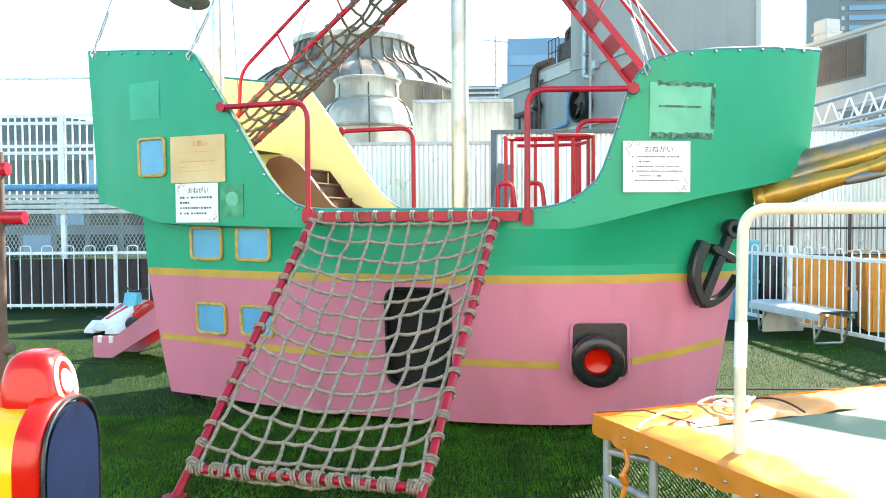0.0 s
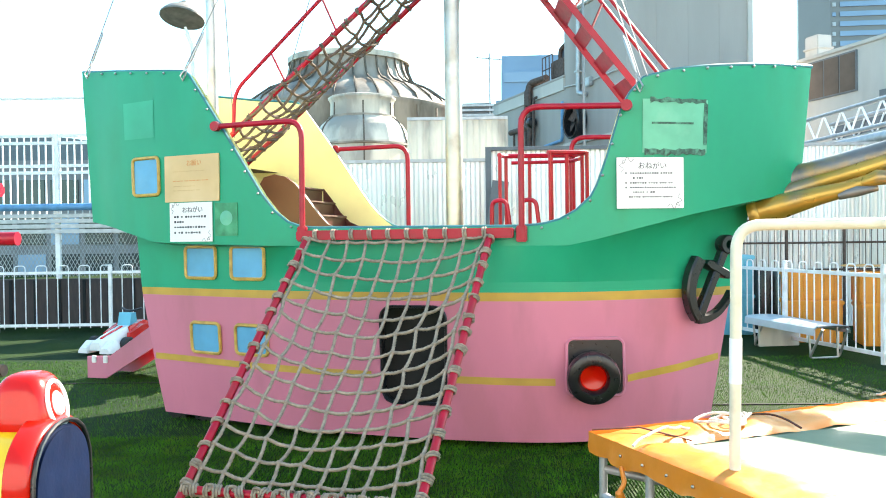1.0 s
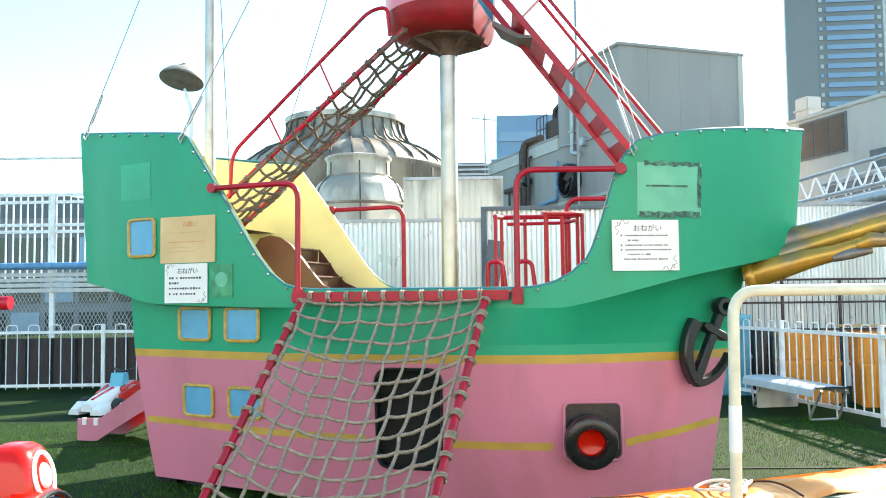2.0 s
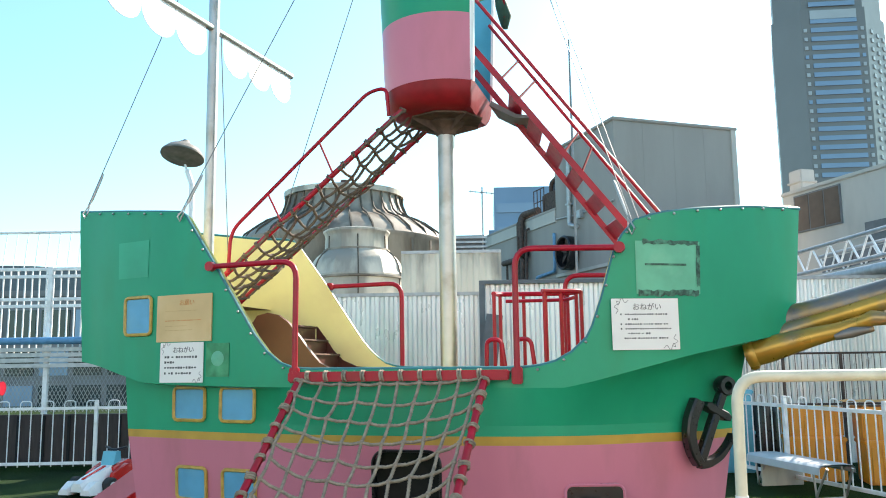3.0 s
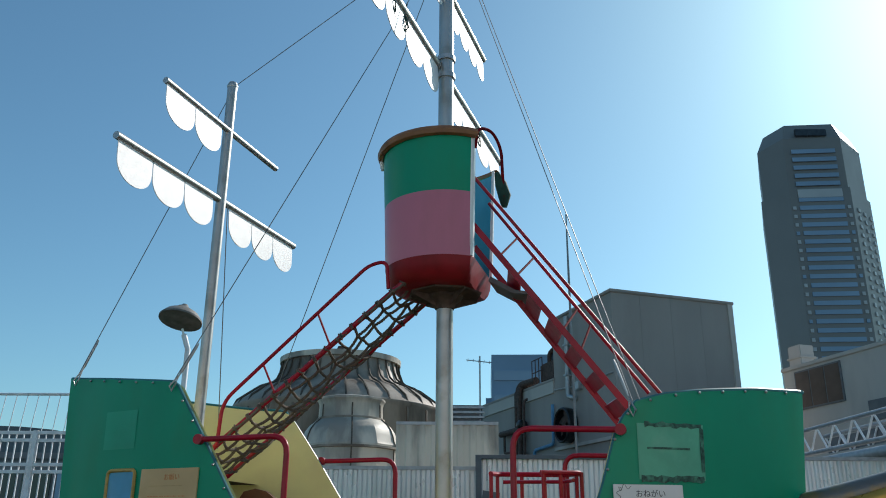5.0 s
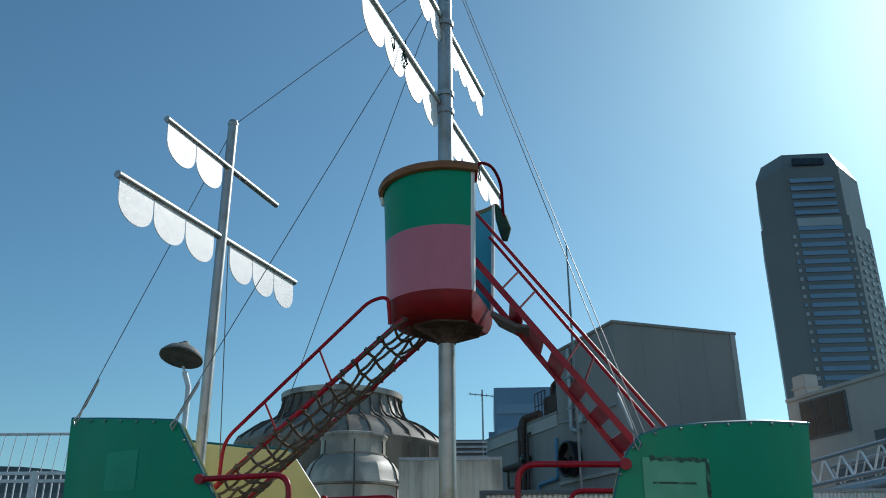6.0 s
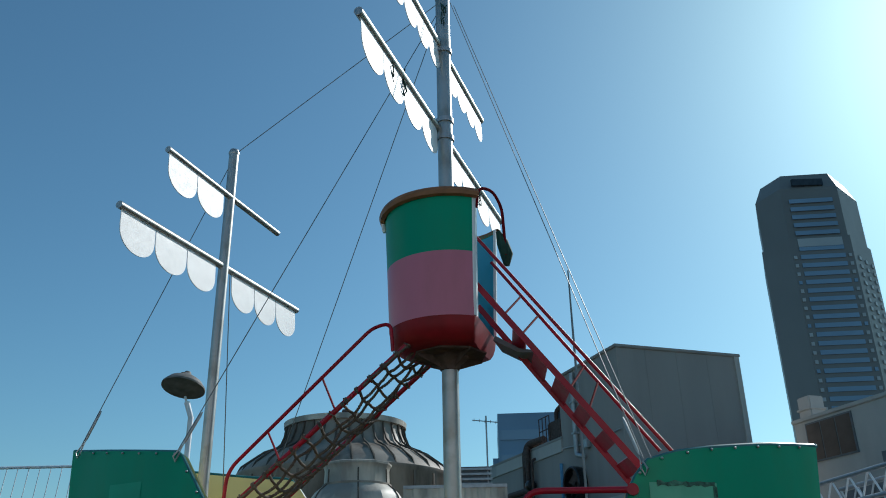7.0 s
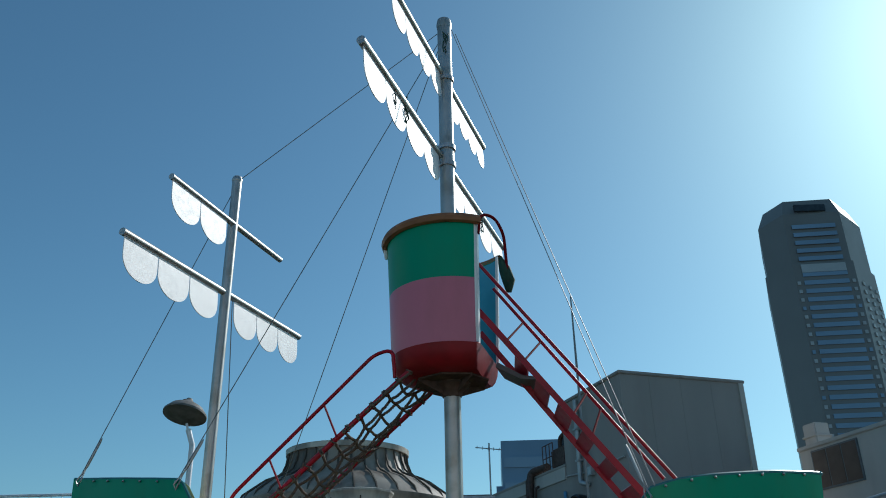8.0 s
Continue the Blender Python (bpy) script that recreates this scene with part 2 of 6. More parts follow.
def smooth_table(x, xs, ys):
    """A rounded run through a table, by blending neighbouring readings."""
    h = 0.12
    return sum(lerp_table(x + d * h, xs, ys) * w for d, w in ((-1, 0.25), (-0.5, 0.2), (0, 0.1), (0.5, 0.2), (1, 0.25)))


def lettering(name, text, size, parent, m, material, extrude=0.0008):
    cu = bpy.data.curves.new(name, "FONT")
    cu.body, cu.size, cu.align_x, cu.align_y, cu.extrude = text, size, "CENTER", "CENTER", extrude
    tmp = new(name, cu)
    me = bpy.data.meshes.new_from_object(tmp.evaluated_get(bpy.context.evaluated_depsgraph_get()))
    bpy.data.objects.remove(tmp)
    me.materials.clear()
    me.materials.append(material)
    ob = new(name, me)
    ob.parent, ob.matrix_basis = parent, m
    return ob

# ---- ground: one sheet of artificial turf on the roof ----
def turf_material():
    m = bpy.data.materials.new("artificial_turf")
    m.use_nodes = True
    nt = m.node_tree
    b = nt.nodes["Principled BSDF"]
    tc = nt.nodes.new("ShaderNodeTexCoord")
    def noise_node(sc, detail, stretch=(1, 1, 1)):
        mp = nt.nodes.new("ShaderNodeMapping")
        mp.inputs["Scale"].default_value = stretch
        n = nt.nodes.new("ShaderNodeTexNoise")
        n.inputs["Scale"].default_value, n.inputs["Detail"].default_value = sc, detail
        nt.links.new(tc.outputs["Object"], mp.inputs[0])
        nt.links.new(mp.outputs[0], n.inputs["Vector"])
        return n
    big, fine = noise_node(0.7, 5), noise_node(90, 3, (1, 0.45, 1))
    r1 = nt.nodes.new("ShaderNodeValToRGB")
    r1.color_ramp.elements[0].position, r1.color_ramp.elements[0].color = 0.35, (0.004, 0.026, 0.004, 1)
    r1.color_ramp.elements[1].position, r1.color_ramp.elements[1].color = 0.68, (0.022, 0.055, 0.007, 1)
    nt.links.new(big.outputs[0], r1.inputs[0])
    r2 = nt.nodes.new("ShaderNodeMapRange")
    r2.inputs[1].default_value, r2.inputs[2].default_value, r2.inputs[3].default_value, r2.inputs[4].default_value = 0.3, 0.7, 0.45, 1.6
    nt.links.new(fine.outputs[0], r2.inputs[0])
    mx = nt.nodes.new("ShaderNodeMix")
    mx.data_type, mx.blend_type = "RGBA", "MULTIPLY"
    mx.inputs[0].default_value = 1
    nt.links.new(r1.outputs[0], mx.inputs[6])
    nt.links.new(r2.outputs[0], mx.inputs[7])
    nt.links.new(mx.outputs[2], b.inputs["Base Color"])
    b.inputs["Roughness"].default_value = 0.8
    b.inputs["Specular IOR Level"].default_value = 0.12
    rib = nt.nodes.new("ShaderNodeTexWave")
    rib.inputs["Scale"].default_value, rib.inputs["Distortion"].default_value, rib.inputs["Detail"].default_value = 14.0, 1.5, 2.0
    nt.links.new(tc.outputs["Object"], rib.inputs["Vector"])
    add = nt.nodes.new("ShaderNodeMath")
    add.operation = "ADD"
    nt.links.new(rib.outputs["Fac"], add.inputs[0])
    nt.links.new(fine.outputs[0], add.inputs[1])
    bp = nt.nodes.new("ShaderNodeBump")
    bp.inputs["Strength"].default_value, bp.inputs["Distance"].default_value = 0.9, 0.02
    nt.links.new(add.outputs[0], bp.inputs["Height"])
    nt.links.new(bp.outputs[0], b.inputs["Normal"])
    return m


TURF = turf_material()
bm = bmesh.new()
n = 60
sheet(bm, [[(-30 + 60 * i / n, -14 + 60 * j / n, 0.006 * noise.noise((i * 0.9, j * 0.9, 0))) for i in range(n + 1)] for j in range(n + 1)])
ground = solid("ground", bm, TURF, "worn green artificial turf on a rooftop", "ground", kind="structure")
# strips of the turf meet in dark seams
for k, (y, x0, x1) in enumerate(((8.75, -7.5, -1.9), (7.35, 2.3, 5.0))):
    solid("trim", boxed((x0, y, 0.004), (x1, y + 0.025, 0.012)), DARK, "dark seam between strips of turf", "seam", kind="structure")
# standing blades of the turf, thicker in tufts
rng_np = np.random.default_rng(5)
def blades(n, x0, x1, y0, y1, h0, h1):
    base = np.stack([rng_np.uniform(x0, x1, n), rng_np.uniform(y0, y1, n), np.zeros(n)], 1)
    ang, tall, lean = rng_np.uniform(0, math.pi, n), rng_np.uniform(h0, h1, n), rng_np.normal(0, 0.35, (n, 2))
    half = np.stack([np.cos(ang), np.sin(ang), np.zeros(n)], 1) * 0.0028
    tip = base + np.concatenate([lean * tall[:, None], tall[:, None]], 1)
    verts = np.stack([base - half, base + half, tip], 1).reshape(-1, 3)
    me = bpy.data.meshes.new("turf_blades")
    me.from_pydata(verts.tolist(), [], np.arange(3 * n).reshape(-1, 3).tolist())
    me.materials.append(BLADE)
    return tagged(new("turf_blades", me), "short green plastic blades of the artificial turf", "turf", kind="stuff")
BLADE = mat("turf_blade", (0.042, 0.145, 0.007), 0.6, spec=0.12, vary=0.5, scale=3.0, bump=0, stain=(0.09, 0.16, 0.014), stain_amount=0.6, stain_scale=5)
blades(110000, -3.6, 3.6, 3.4, 6.2, 0.012, 0.028)
blades(60000, -6.5, 5.0, 6.2, 10.5, 0.014, 0.03)
# everything below the roof, to the horizon
ASPHALT = mat("far_city_ground", (0.10, 0.10, 0.10), 0.9, vary=0.2, scale=0.02, bump=0)
bm = bmesh.new()
sheet(bm, [[(x, y, -25) for x in (-2500, -600, 0, 600, 2500)] for y in (-2500, -600, 0, 600, 2500)])
solid("ground", bm, ASPHALT, "distant grey city ground far below the roof", "ground", kind="structure")

# unseen wall added behind the visitor; bounces sunlight and closes the roof terrace
WARMWALL = mat("warm_pale_render", (0.72, 0.70, 0.68), 0.8, vary=0.08, scale=0.6, bump=0.2, bump_scale=30, stain=(0.6, 0.58, 0.55), stain_amount=0.4, stain_scale=0.5)
solid("wall_south", boxed((-18, -8.6, 0), (18, -8.3, 8.5)), WARMWALL, "plain pale rendered wall added out of view to bounce sunlight", "wall", kind="structure", smooth=False)

# ---- the ship ----
SHIP = pose(0.118, 6.75, 0, 0, 0, -14)
ship = thing("pirate_ship", "green and pink fibreglass pirate ship playhouse on turf", "play ship", SHIP)
STRIPE = (1.13, 1.195)


def stern_low(z):
    return lerp_table(z, (0.05, 1.15, 1.7), (-2.62, -2.81, -2.86))


def stem_low(z):
    return lerp_table(z, (0.05, 0.18, 1.23, 1.9), (2.10, 2.12, 2.29, 2.44))


def beam_low(s):
    return smooth_table(s, (-0.2, 0, 0.1, 0.27, 0.40, 0.73, 0.82, 0.90, 0.955, 1.0), (0.3, 0.46, 0.63, 0.9, 1.0, 1.0, 0.9, 0.64, 0.33, 0.0)) if s < 0.94 else lerp_table(s, (0.94, 0.97, 1.0), (0.395, 0.2, 0.0))


def low(s, z, side=-1, off=0.0):
    """A place on the lower hull: s from stern to stem, at height z."""
    a, b = stern_low(z), stem_low(z)
    k = lerp_table(z, (0.05, 0.4, 1.2, 1.9), (0.90, 0.96, 1.0, 1.0))
    return Vector((a + s * (b - a), side * (beam_low(s) * k + off), z))


def low_u(u, z, side=-1, off=0.0):
    a, b = stern_low(z), stem_low(z)
    return low((u - a) / (b - a), z, side, off)


def beam_up(u):
    if u > 2.78:
        return lerp_table(u, (2.78, 2.91), (0.135, 0.0))
    return smooth_table(u, (-3.4, -2.9, -2.3, -1.7, -0.9, 0.9, 1.3, 1.6, 1.95, 2.4, 2.7, 2.91), (0.5, 0.68, 0.84, 0.94, 1.0, 1.0, 0.975, 0.91, 0.76, 0.44, 0.2, 0.0))


def knuckle(u):
    return lerp_table(u, (-3.4, -3.1, -2.5, -2.2, -1.3, 1.1, 1.3, 2.03, 2.75, 2.9), (1.79, 1.74, 1.6, 1.585, 1.56, 1.54, 1.58, 1.76, 1.905, 1.94))


def top_line(u):
    return lerp_table(u, (-3.4, -2.12, -2.06, -1.74, -1.36, -1.24, -1.12, -1.0, -0.85, 0.75, 0.92, 1.05, 1.17, 1.28, 1.34, 1.40, 1.50, 1.56, 1.65, 1.83, 2.1, 2.5, 2.9),
                      (3.17, 3.03, 2.99, 2.54, 1.97, 1.83, 1.74, 1.70, 1.69, 1.68, 1.69, 1.725, 1.79, 1.89, 2.0, 2.18, 2.52, 2.63, 2.735, 2.79, 2.835, 2.88, 2.90))


def up(u, f, side=-1, off=0.0):
    """A place on the upper shell: f from the knuckle (0) to the top edge (1)."""
    edge = top_line(u - 0.19 * lerp_table(u, (-2.3, -1.9, -0.6, -0.3), (0, 1, 1, 0)) if side > 0 else u)
    z = knuckle(u) + f * (edge - knuckle(u))
    end = lerp_table(z, (1.7, 3.1), (0.955, 1.0))
    reach = lerp_table(abs(u), (1.2, 2.9), (1.0, end)) if u > 0 else lerp_table(abs(u), (2.2, 3.4), (1.0, lerp_table(z, (1.7, 3.1), (0.972, 1.0))))
    return Vector((u * reach, side * (beam_up(u) + off), z))


def up_z(u, z, side=-1, off=0.0):
    return up(u, (z - knuckle(u)) / (top_line(u) - knuckle(u)), side, off)


HOLE = (-0.345, 0.178, 0.335, 1.085)
hole_s = [(u - stern_low(0.8)) / (stem_low(0.8) - stern_low(0.8)) for u in HOLE[:2]]
S_COLS = sorted([i / 56 for i in range(57) if not hole_s[0] - 0.006 < i / 56 < hole_s[1] + 0.006] + [hole_s[0] + (hole_s[1] - hole_s[0]) * k / 5 for k in range(6)])
PINK_ROWS = [0.06, 0.18, HOLE[2], 0.5, 0.7, 0.9, HOLE[3], STRIPE[0]]
GREEN_ROWS = [STRIPE[1], 1.23, 1.27]


def hull_band(zs, hole=False):
    bm = bmesh.new()
    def in_hole(i, j):
        return hole and zs[i] >= HOLE[2] - 1e-6 and zs[i + 1] <= HOLE[3] + 1e-6 and S_COLS[j] >= hole_s[0] - 1e-6 and S_COLS[j + 1] <= hole_s[1] + 1e-6
    sheet(bm, [[low(s, z, -1) for s in S_COLS] for z in zs], in_hole)
    sheet(bm, [[low(s, z, 1) for s in S_COLS] for z in zs])
    sheet(bm, [[low(0, z, -1), low(0, z, 1)] for z in zs])
    return bm


bm = hull_band(PINK_ROWS, True)
# rounded corners of the crawl hole
def hole_point(a, b):
    s = (a - stern_low(0.8)) / (stem_low(0.8) - stern_low(0.8))
    return low(s, b)
def filler(bm, cx, cz, sx, sz, r):
    corner = bm.verts.new(hole_point(cx, cz))
    arc = [bm.verts.new(hole_point(cx + sx * r * (1 - math.cos(radians(q))), cz + sz * r * (1 - math.sin(radians(q))))) for q in range(0, 91, 15)]
    for a, c in zip(arc, arc[1:]):
        bm.faces.new((corner, a, c))
for cx, cz, sx, sz, r in ((HOLE[0], HOLE[3], 1, -1, 0.13), (HOLE[1], HOLE[3], -1, -1, 0.13), (HOLE[0], HOLE[2], 1, 1, 0.06), (HOLE[1], HOLE[2], -1, 1, 0.06)):
    filler(bm, cx, cz, sx, sz, r)
part("hull_bottom", bm, PINK, ship, "pink fibreglass lower hull with scuffs")
part("gold_stripe", hull_band(list(STRIPE)), GOLD, ship, "faded ochre painted stripe")
bm = hull_band(GREEN_ROWS)
# the soffit from the lower hull out to the upper shell
U_COLS = sorted(set([-3.4 + 6.3 * i / 84 for i in range(85)] + [-2.12, -2.06, -1.74, -1.36, -1.24, -1.12, -1.0, 0.75, 1.05, 1.17, 1.28, 1.4, 1.5, 1.56, 1.65]))
def soffit(side):
    rows = []
    n = len(U_COLS)
    a, b = U_COLS[0], U_COLS[-1]
    rows.append([low_u(min(max(u, stern_low(1.27)), stem_low(1.27)), 1.27, side) for u in U_COLS])
    mid = []
    for u in U_COLS:
        q = up(u, 0, side)
        c = min(max(q.x, stern_low(q.z) + 0.0), stem_low(q.z))
        p = low_u(c, min(q.z - 0.02, 1.88), side)
        blend = smooth_table(u, (-1.3, -0.7, 0.9, 2.3), (0.0, 1.0, 1.0, 0.0))
        e = low_u(min(max(u, stern_low(1.27)), stem_low(1.27)), 1.27, side).lerp(q, 0.5)
        p = p.lerp(e, blend)
        mid.append(p)
    rows.append(mid)
    rows.append([up(u, 0, side) for u in U_COLS])
    return rows
for side in (-1, 1):
    sheet(bm, soffit(side))
a, c = soffit(-1), soffit(1)
sheet(bm, [[p[0], q[0]] for p, q in zip(a, c)])
part("hull_side", bm, GREEN, ship, "green fibreglass hull side", smooth=75)
bm = bmesh.new()
F_ROWS = [0, 0.12, 0.3, 0.5, 0.7, 0.85, 1.0]
for side in (-1, 1):
    sheet(bm, [[up(u, f, side) for u in U_COLS] for f in F_ROWS])
sheet(bm, [[up(-3.4, f, -1), up(-3.4, f, 1)] for f in F_ROWS])
part("bulwark", bm, GREEN, ship, "green fibreglass bulwark with high stern and bow")
# yellow inner skin and deck
bm = bmesh.new()
for side in (-1, 1):
    rows = []
    for f in (0.06, 0.3, 0.6, 0.85, 0.99):
        row = []
        for u in U_COLS:
            q = up(u, f, side)
            row.append(Vector((q.x * 0.98, side * max(0.0, abs(q.y) - 0.05), q.z)))
        rows.append(row)
    sheet(bm, rows)
sheet(bm, [[(-3.35, -0.45, z), (-3.35, 0.45, z)] for z in (1.85, 2.5, 3.15)])
part("inner_skin", bm, YELLOW, ship, "cream yellow inside of the bulwark")
bm = bmesh.new()
sheet(bm, [[(u, side * max(0.0, beam_low((u + 2.85) / 5.2) - 0.06), 1.32) for u in U_COLS if -2.8 < u < 2.2] for side in (-1, 1)])
part("deck", bm, WOOD, ship)
bm = bmesh.new()
sheet(bm, [[(u, -beam_up(u) + 0.05, 2.3), (u, beam_up(u) - 0.05, 2.3)] for u in (-3.35, -3.0, -2.6, -2.1)])
part("aft_deck", bm, WOOD, ship)
# steps up to the aft deck, between brown cheeks
CHEEK = [(-2.15, 1.3), (-2.15, 2.10), (-1.94, 2.14), (-1.90, 2.20), (-1.79, 2.225), (-1.68, 2.20), (-1.58, 2.13), (-1.47, 2.00), (-1.36, 1.86), (-1.26, 1.75), (-1.14, 1.69), (-1.0, 1.66), (-1.0, 1.3)]
bm = prism(CHEEK, 0.05)
bmesh.ops.translate(bm, verts=bm.verts, vec=(0, 0.12, 0))
part("stair_cheek", bm, BROWN, ship, "brown fibreglass stair side")
bm = prism([(-2.2, 1.3), (-2.2, 2.17), (-1.72, 2.17), (-1.62, 2.12), (-1.53, 2.0), (-1.45, 1.88), (-1.35, 1.78), (-1.2, 1.715), (-1.05, 1.70), (-1.05, 1.3)], 0.025)
bmesh.ops.translate(bm, verts=bm.verts, vec=(0, 0.89, 0))
part("stair_cheek", bm, BROWN, ship, "brown fibreglass stair side")
for k in range(4):
    x, z = -1.26 - 0.125 * k, 1.70 + 0.14 * k
    part("stair_step", boxed((x - 0.16, 0.17, z - 0.02), (x + 0.02, 0.89, z), 0.008), WOOD, ship, "worn brown tread")
    part("stair_riser", boxed((x - 0.14, 0.17, z - 0.17), (x - 0.01, 0.89, z - 0.021)), BROWN, ship)
# teal edge trim with its bolts
trim_u = [u for u in U_COLS]
for side in (-1, 1):
    pts = [up(u, 1.0, side) + Vector((0, -side * 0.02, 0.0)) for u in trim_u]
    part("edge_trim", tubed(pts, 0.018, 8), TEAL, ship, "dark teal edge trim")
bm = bmesh.new()
bmesh.ops.create_uvsphere(bm, u_segments=8, v_segments=5, radius=0.011)
bolt_me = mesh_of("bolt", bm, CHROME, True)
run, last = 0.0, None
for u in [-3.3 + 0.01 * i for i in range(620)]:
    p = up(u, 1.0) + Vector((0, -0.012, -0.018))
    if last is not None:
        run += (p - last).length
    last = p
    if run > 0.2:
        run = 0.0
        piece("bolt", bolt_me, ship, Matrix.Translation(p))
# lower gold stripes lie on the pink
def low_strip(u0, u1, z0, z1, h=0.055):
    bm = bmesh.new()
    n = 14
    us = [u0 + (u1 - u0) * i / n for i in range(n + 1)]
    zs = [z0 + (z1 - z0) * i / n for i in range(n + 1)]
    for offs in (0.005,):
        sheet(bm, [[low_u(u, z - h / 2, -1, offs) for u, z in zip(us, zs)], [low_u(u, z + h / 2, -1, offs) for u, z in zip(us, zs)]])
    return bm
for seg in ((-2.68, -0.43, 0.575, 0.55), (0.215, 0.99, 0.535, 0.525), (1.50, 1.90, 0.53, 0.60), (1.90, 2.175, 0.60, 0.635)):
    part("lower_stripe", low_strip(*seg), GOLD, ship, "ochre painted stripe")
# inside of the crawl hole, shade put into near-black paint, with a moulded rim
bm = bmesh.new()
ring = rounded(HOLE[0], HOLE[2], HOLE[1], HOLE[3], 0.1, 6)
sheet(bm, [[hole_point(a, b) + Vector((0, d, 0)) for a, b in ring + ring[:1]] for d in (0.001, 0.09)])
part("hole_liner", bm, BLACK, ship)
part("hole_room", boxed((-0.9, -0.80, 0.1), (0.8, 0.6, 1.25)), DARK, ship, "near-black box painting the shade inside the crawl hole")
part("hole_rim", tubed([hole_point(a, b) for a, b in ring], 0.012, 6, True), BLACK, ship, "black rubber hole edge")


part("fender_foot", boxed((-2.62, -0.45, 0.0), (-2.40, 0.45, 0.14), 0.03), BLACK, ship, "black rubber foot under the stern")
part("keel", boxed((-2.3, -0.5, 0.0), (1.7, 0.5, 0.1), 0.02), BLACK, ship, "dark base under the hull")


# windows
def window(u0, u1, z0, z1, where):
    w = new("window")
    w.parent = ship
    w["label"] = "blue dummy window with a gold frame"
    def patch(shape, off, rim=None):
        bm = bmesh.new()
        vs = [bm.verts.new(where(a, b, off)) for a, b in shape]
        f = bm.faces.new(vs)
        ext = bmesh.ops.extrude_face_region(bm, geom=[f])
        bmesh.ops.translate(bm, verts=[v for v in ext["geom"] if isinstance(v, bmesh.types.BMVert)], vec=(0, 0.03, 0))
        return bm
    part("pane", patch(rounded(u0, z0, u1, z1, 0.03), 0.008), BLUE, w)
    loop = [where(a, b, 0.012) for a, b in rounded(u0, z0, u1, z1, 0.04)]
    part("frame", tubed(loop, 0.015, 6, True), FRAMEGOLD, w)


on_low = lambda a, b, off: low_u(a, b, -1, off)
on_up = lambda a, b, off: up_z(a, b, -1, off)
for u0, u1, z0, z1 in ((-2.255, -1.90, 1.285, 1.555), (-1.725, -1.38, 1.285, 1.555)):
    window(u0, u1, z0, z1, on_low)
for u0, u1, z0, z1 in ((-2.22, -1.885, 0.64, 0.90), (-1.705, -1.37, 0.655, 0.90)):
    window(u0, u1, z0, z1, on_low)
window(-2.735, -2.405, 2.005, 2.325, on_up)

# cannon in its square port
port = new("cannon")
port.parent = ship
port["label"] = "black cannon with a red mouth in a square port"
c0 = low_u(1.255, 0.61)
turn = Matrix.Translation(c0) @ pose(0, 0, 0, 0, 0, 15) @ pose(0, 0, 0, 90)
bm = prism(rounded(-0.215, -0.215, 0.215, 0.215, 0.05), 0.07, "z")
bmesh.ops.transform(bm, matrix=turn @ Matrix.Translation((0.01, 0.03, -0.015)), verts=bm.verts)
part("port_plate", bm, BLACK, port, "black recessed square port")
part("port_rim", tubed([turn @ Vector((a + 0.01, b + 0.03, 0.056)) for a, b in rounded(-0.21, -0.21, 0.21, 0.21, 0.05)], 0.012, 6, True), PINK, port)
bm = lathe(bmesh.new(), [(0.17, 0.0), (0.172, 0.06), (0.19, 0.08), (0.195, 0.13), (0.185, 0.17), (0.16, 0.185), (0.115, 0.182), (0.1, 0.16), (0.095, 0.10)], 32, turn @ pose(-0.015, -0.02, 0.045, 6, -4, 0))
part("barrel", bm, BLACK, port)
bm = lathe(bmesh.new(), [(0.098, 0.12), (0.09, 0.10), (0.05, 0.085), (0.001, 0.08)], 24, turn @ pose(-0.015, -0.02, 0.045, 6, -4, 0))
part("mouth", bm, TOYRED, port, "red cannon mouth")

# anchor on the bow
anchor = new("anchor")
anchor.parent = ship
anchor["label"] = "black moulded anchor"
flat = Matrix.Translation(low_u(1.985, 1.04, -1, 0.05) + Vector((0.05, -0.06, 0))) @ pose(0, 0, 0, 0, 0, 34) @ pose(0, 0, 0, 0, 25, 0)
def moved(bm, m):
    bmesh.ops.transform(bm, matrix=m, verts=bm.verts)
    return bm
def squared(pts, w, d):
    """A square-edged bar along a run of (a, b) points in the anchor's plane."""
    bm = bmesh.new()
    pts = [Vector((a, 0, b)) for a, b in pts]
    rows = []
    for i, p in enumerate(pts):
        t = (pts[min(i + 1, len(pts) - 1)] - pts[max(i - 1, 0)]).normalized()
        q = Vector((-t.z, 0, t.x)) * w[i]
        rows.append([p + q + Vector((0, -d * 0.7, 0)), p + q * 0.7 + Vector((0, -d, 0)), p - q * 0.7 + Vector((0, -d, 0)), p - q + Vector((0, -d * 0.7, 0)), p - q + Vector((0, d, 0)), p + q + Vector((0, d, 0)), p + q + Vector((0, -d * 0.7, 0))])
    sheet(bm, rows)
    bmesh.ops.remove_doubles(bm, verts=bm.verts, dist=1e-5)
    bmesh.ops.holes_fill(bm, edges=bm.edges)
    return moved(bm, flat)
def curve(pts, steps=5):
    return [(p.x, p.z) for p in bent([(a, 0, b) for a, b in pts], 0.09, steps)]


def tapered(pts, w0, w1, d):
    n = len(pts)
    return squared(pts, [w0 + (w1 - w0) * i / (n - 1) for i in range(n)], d)


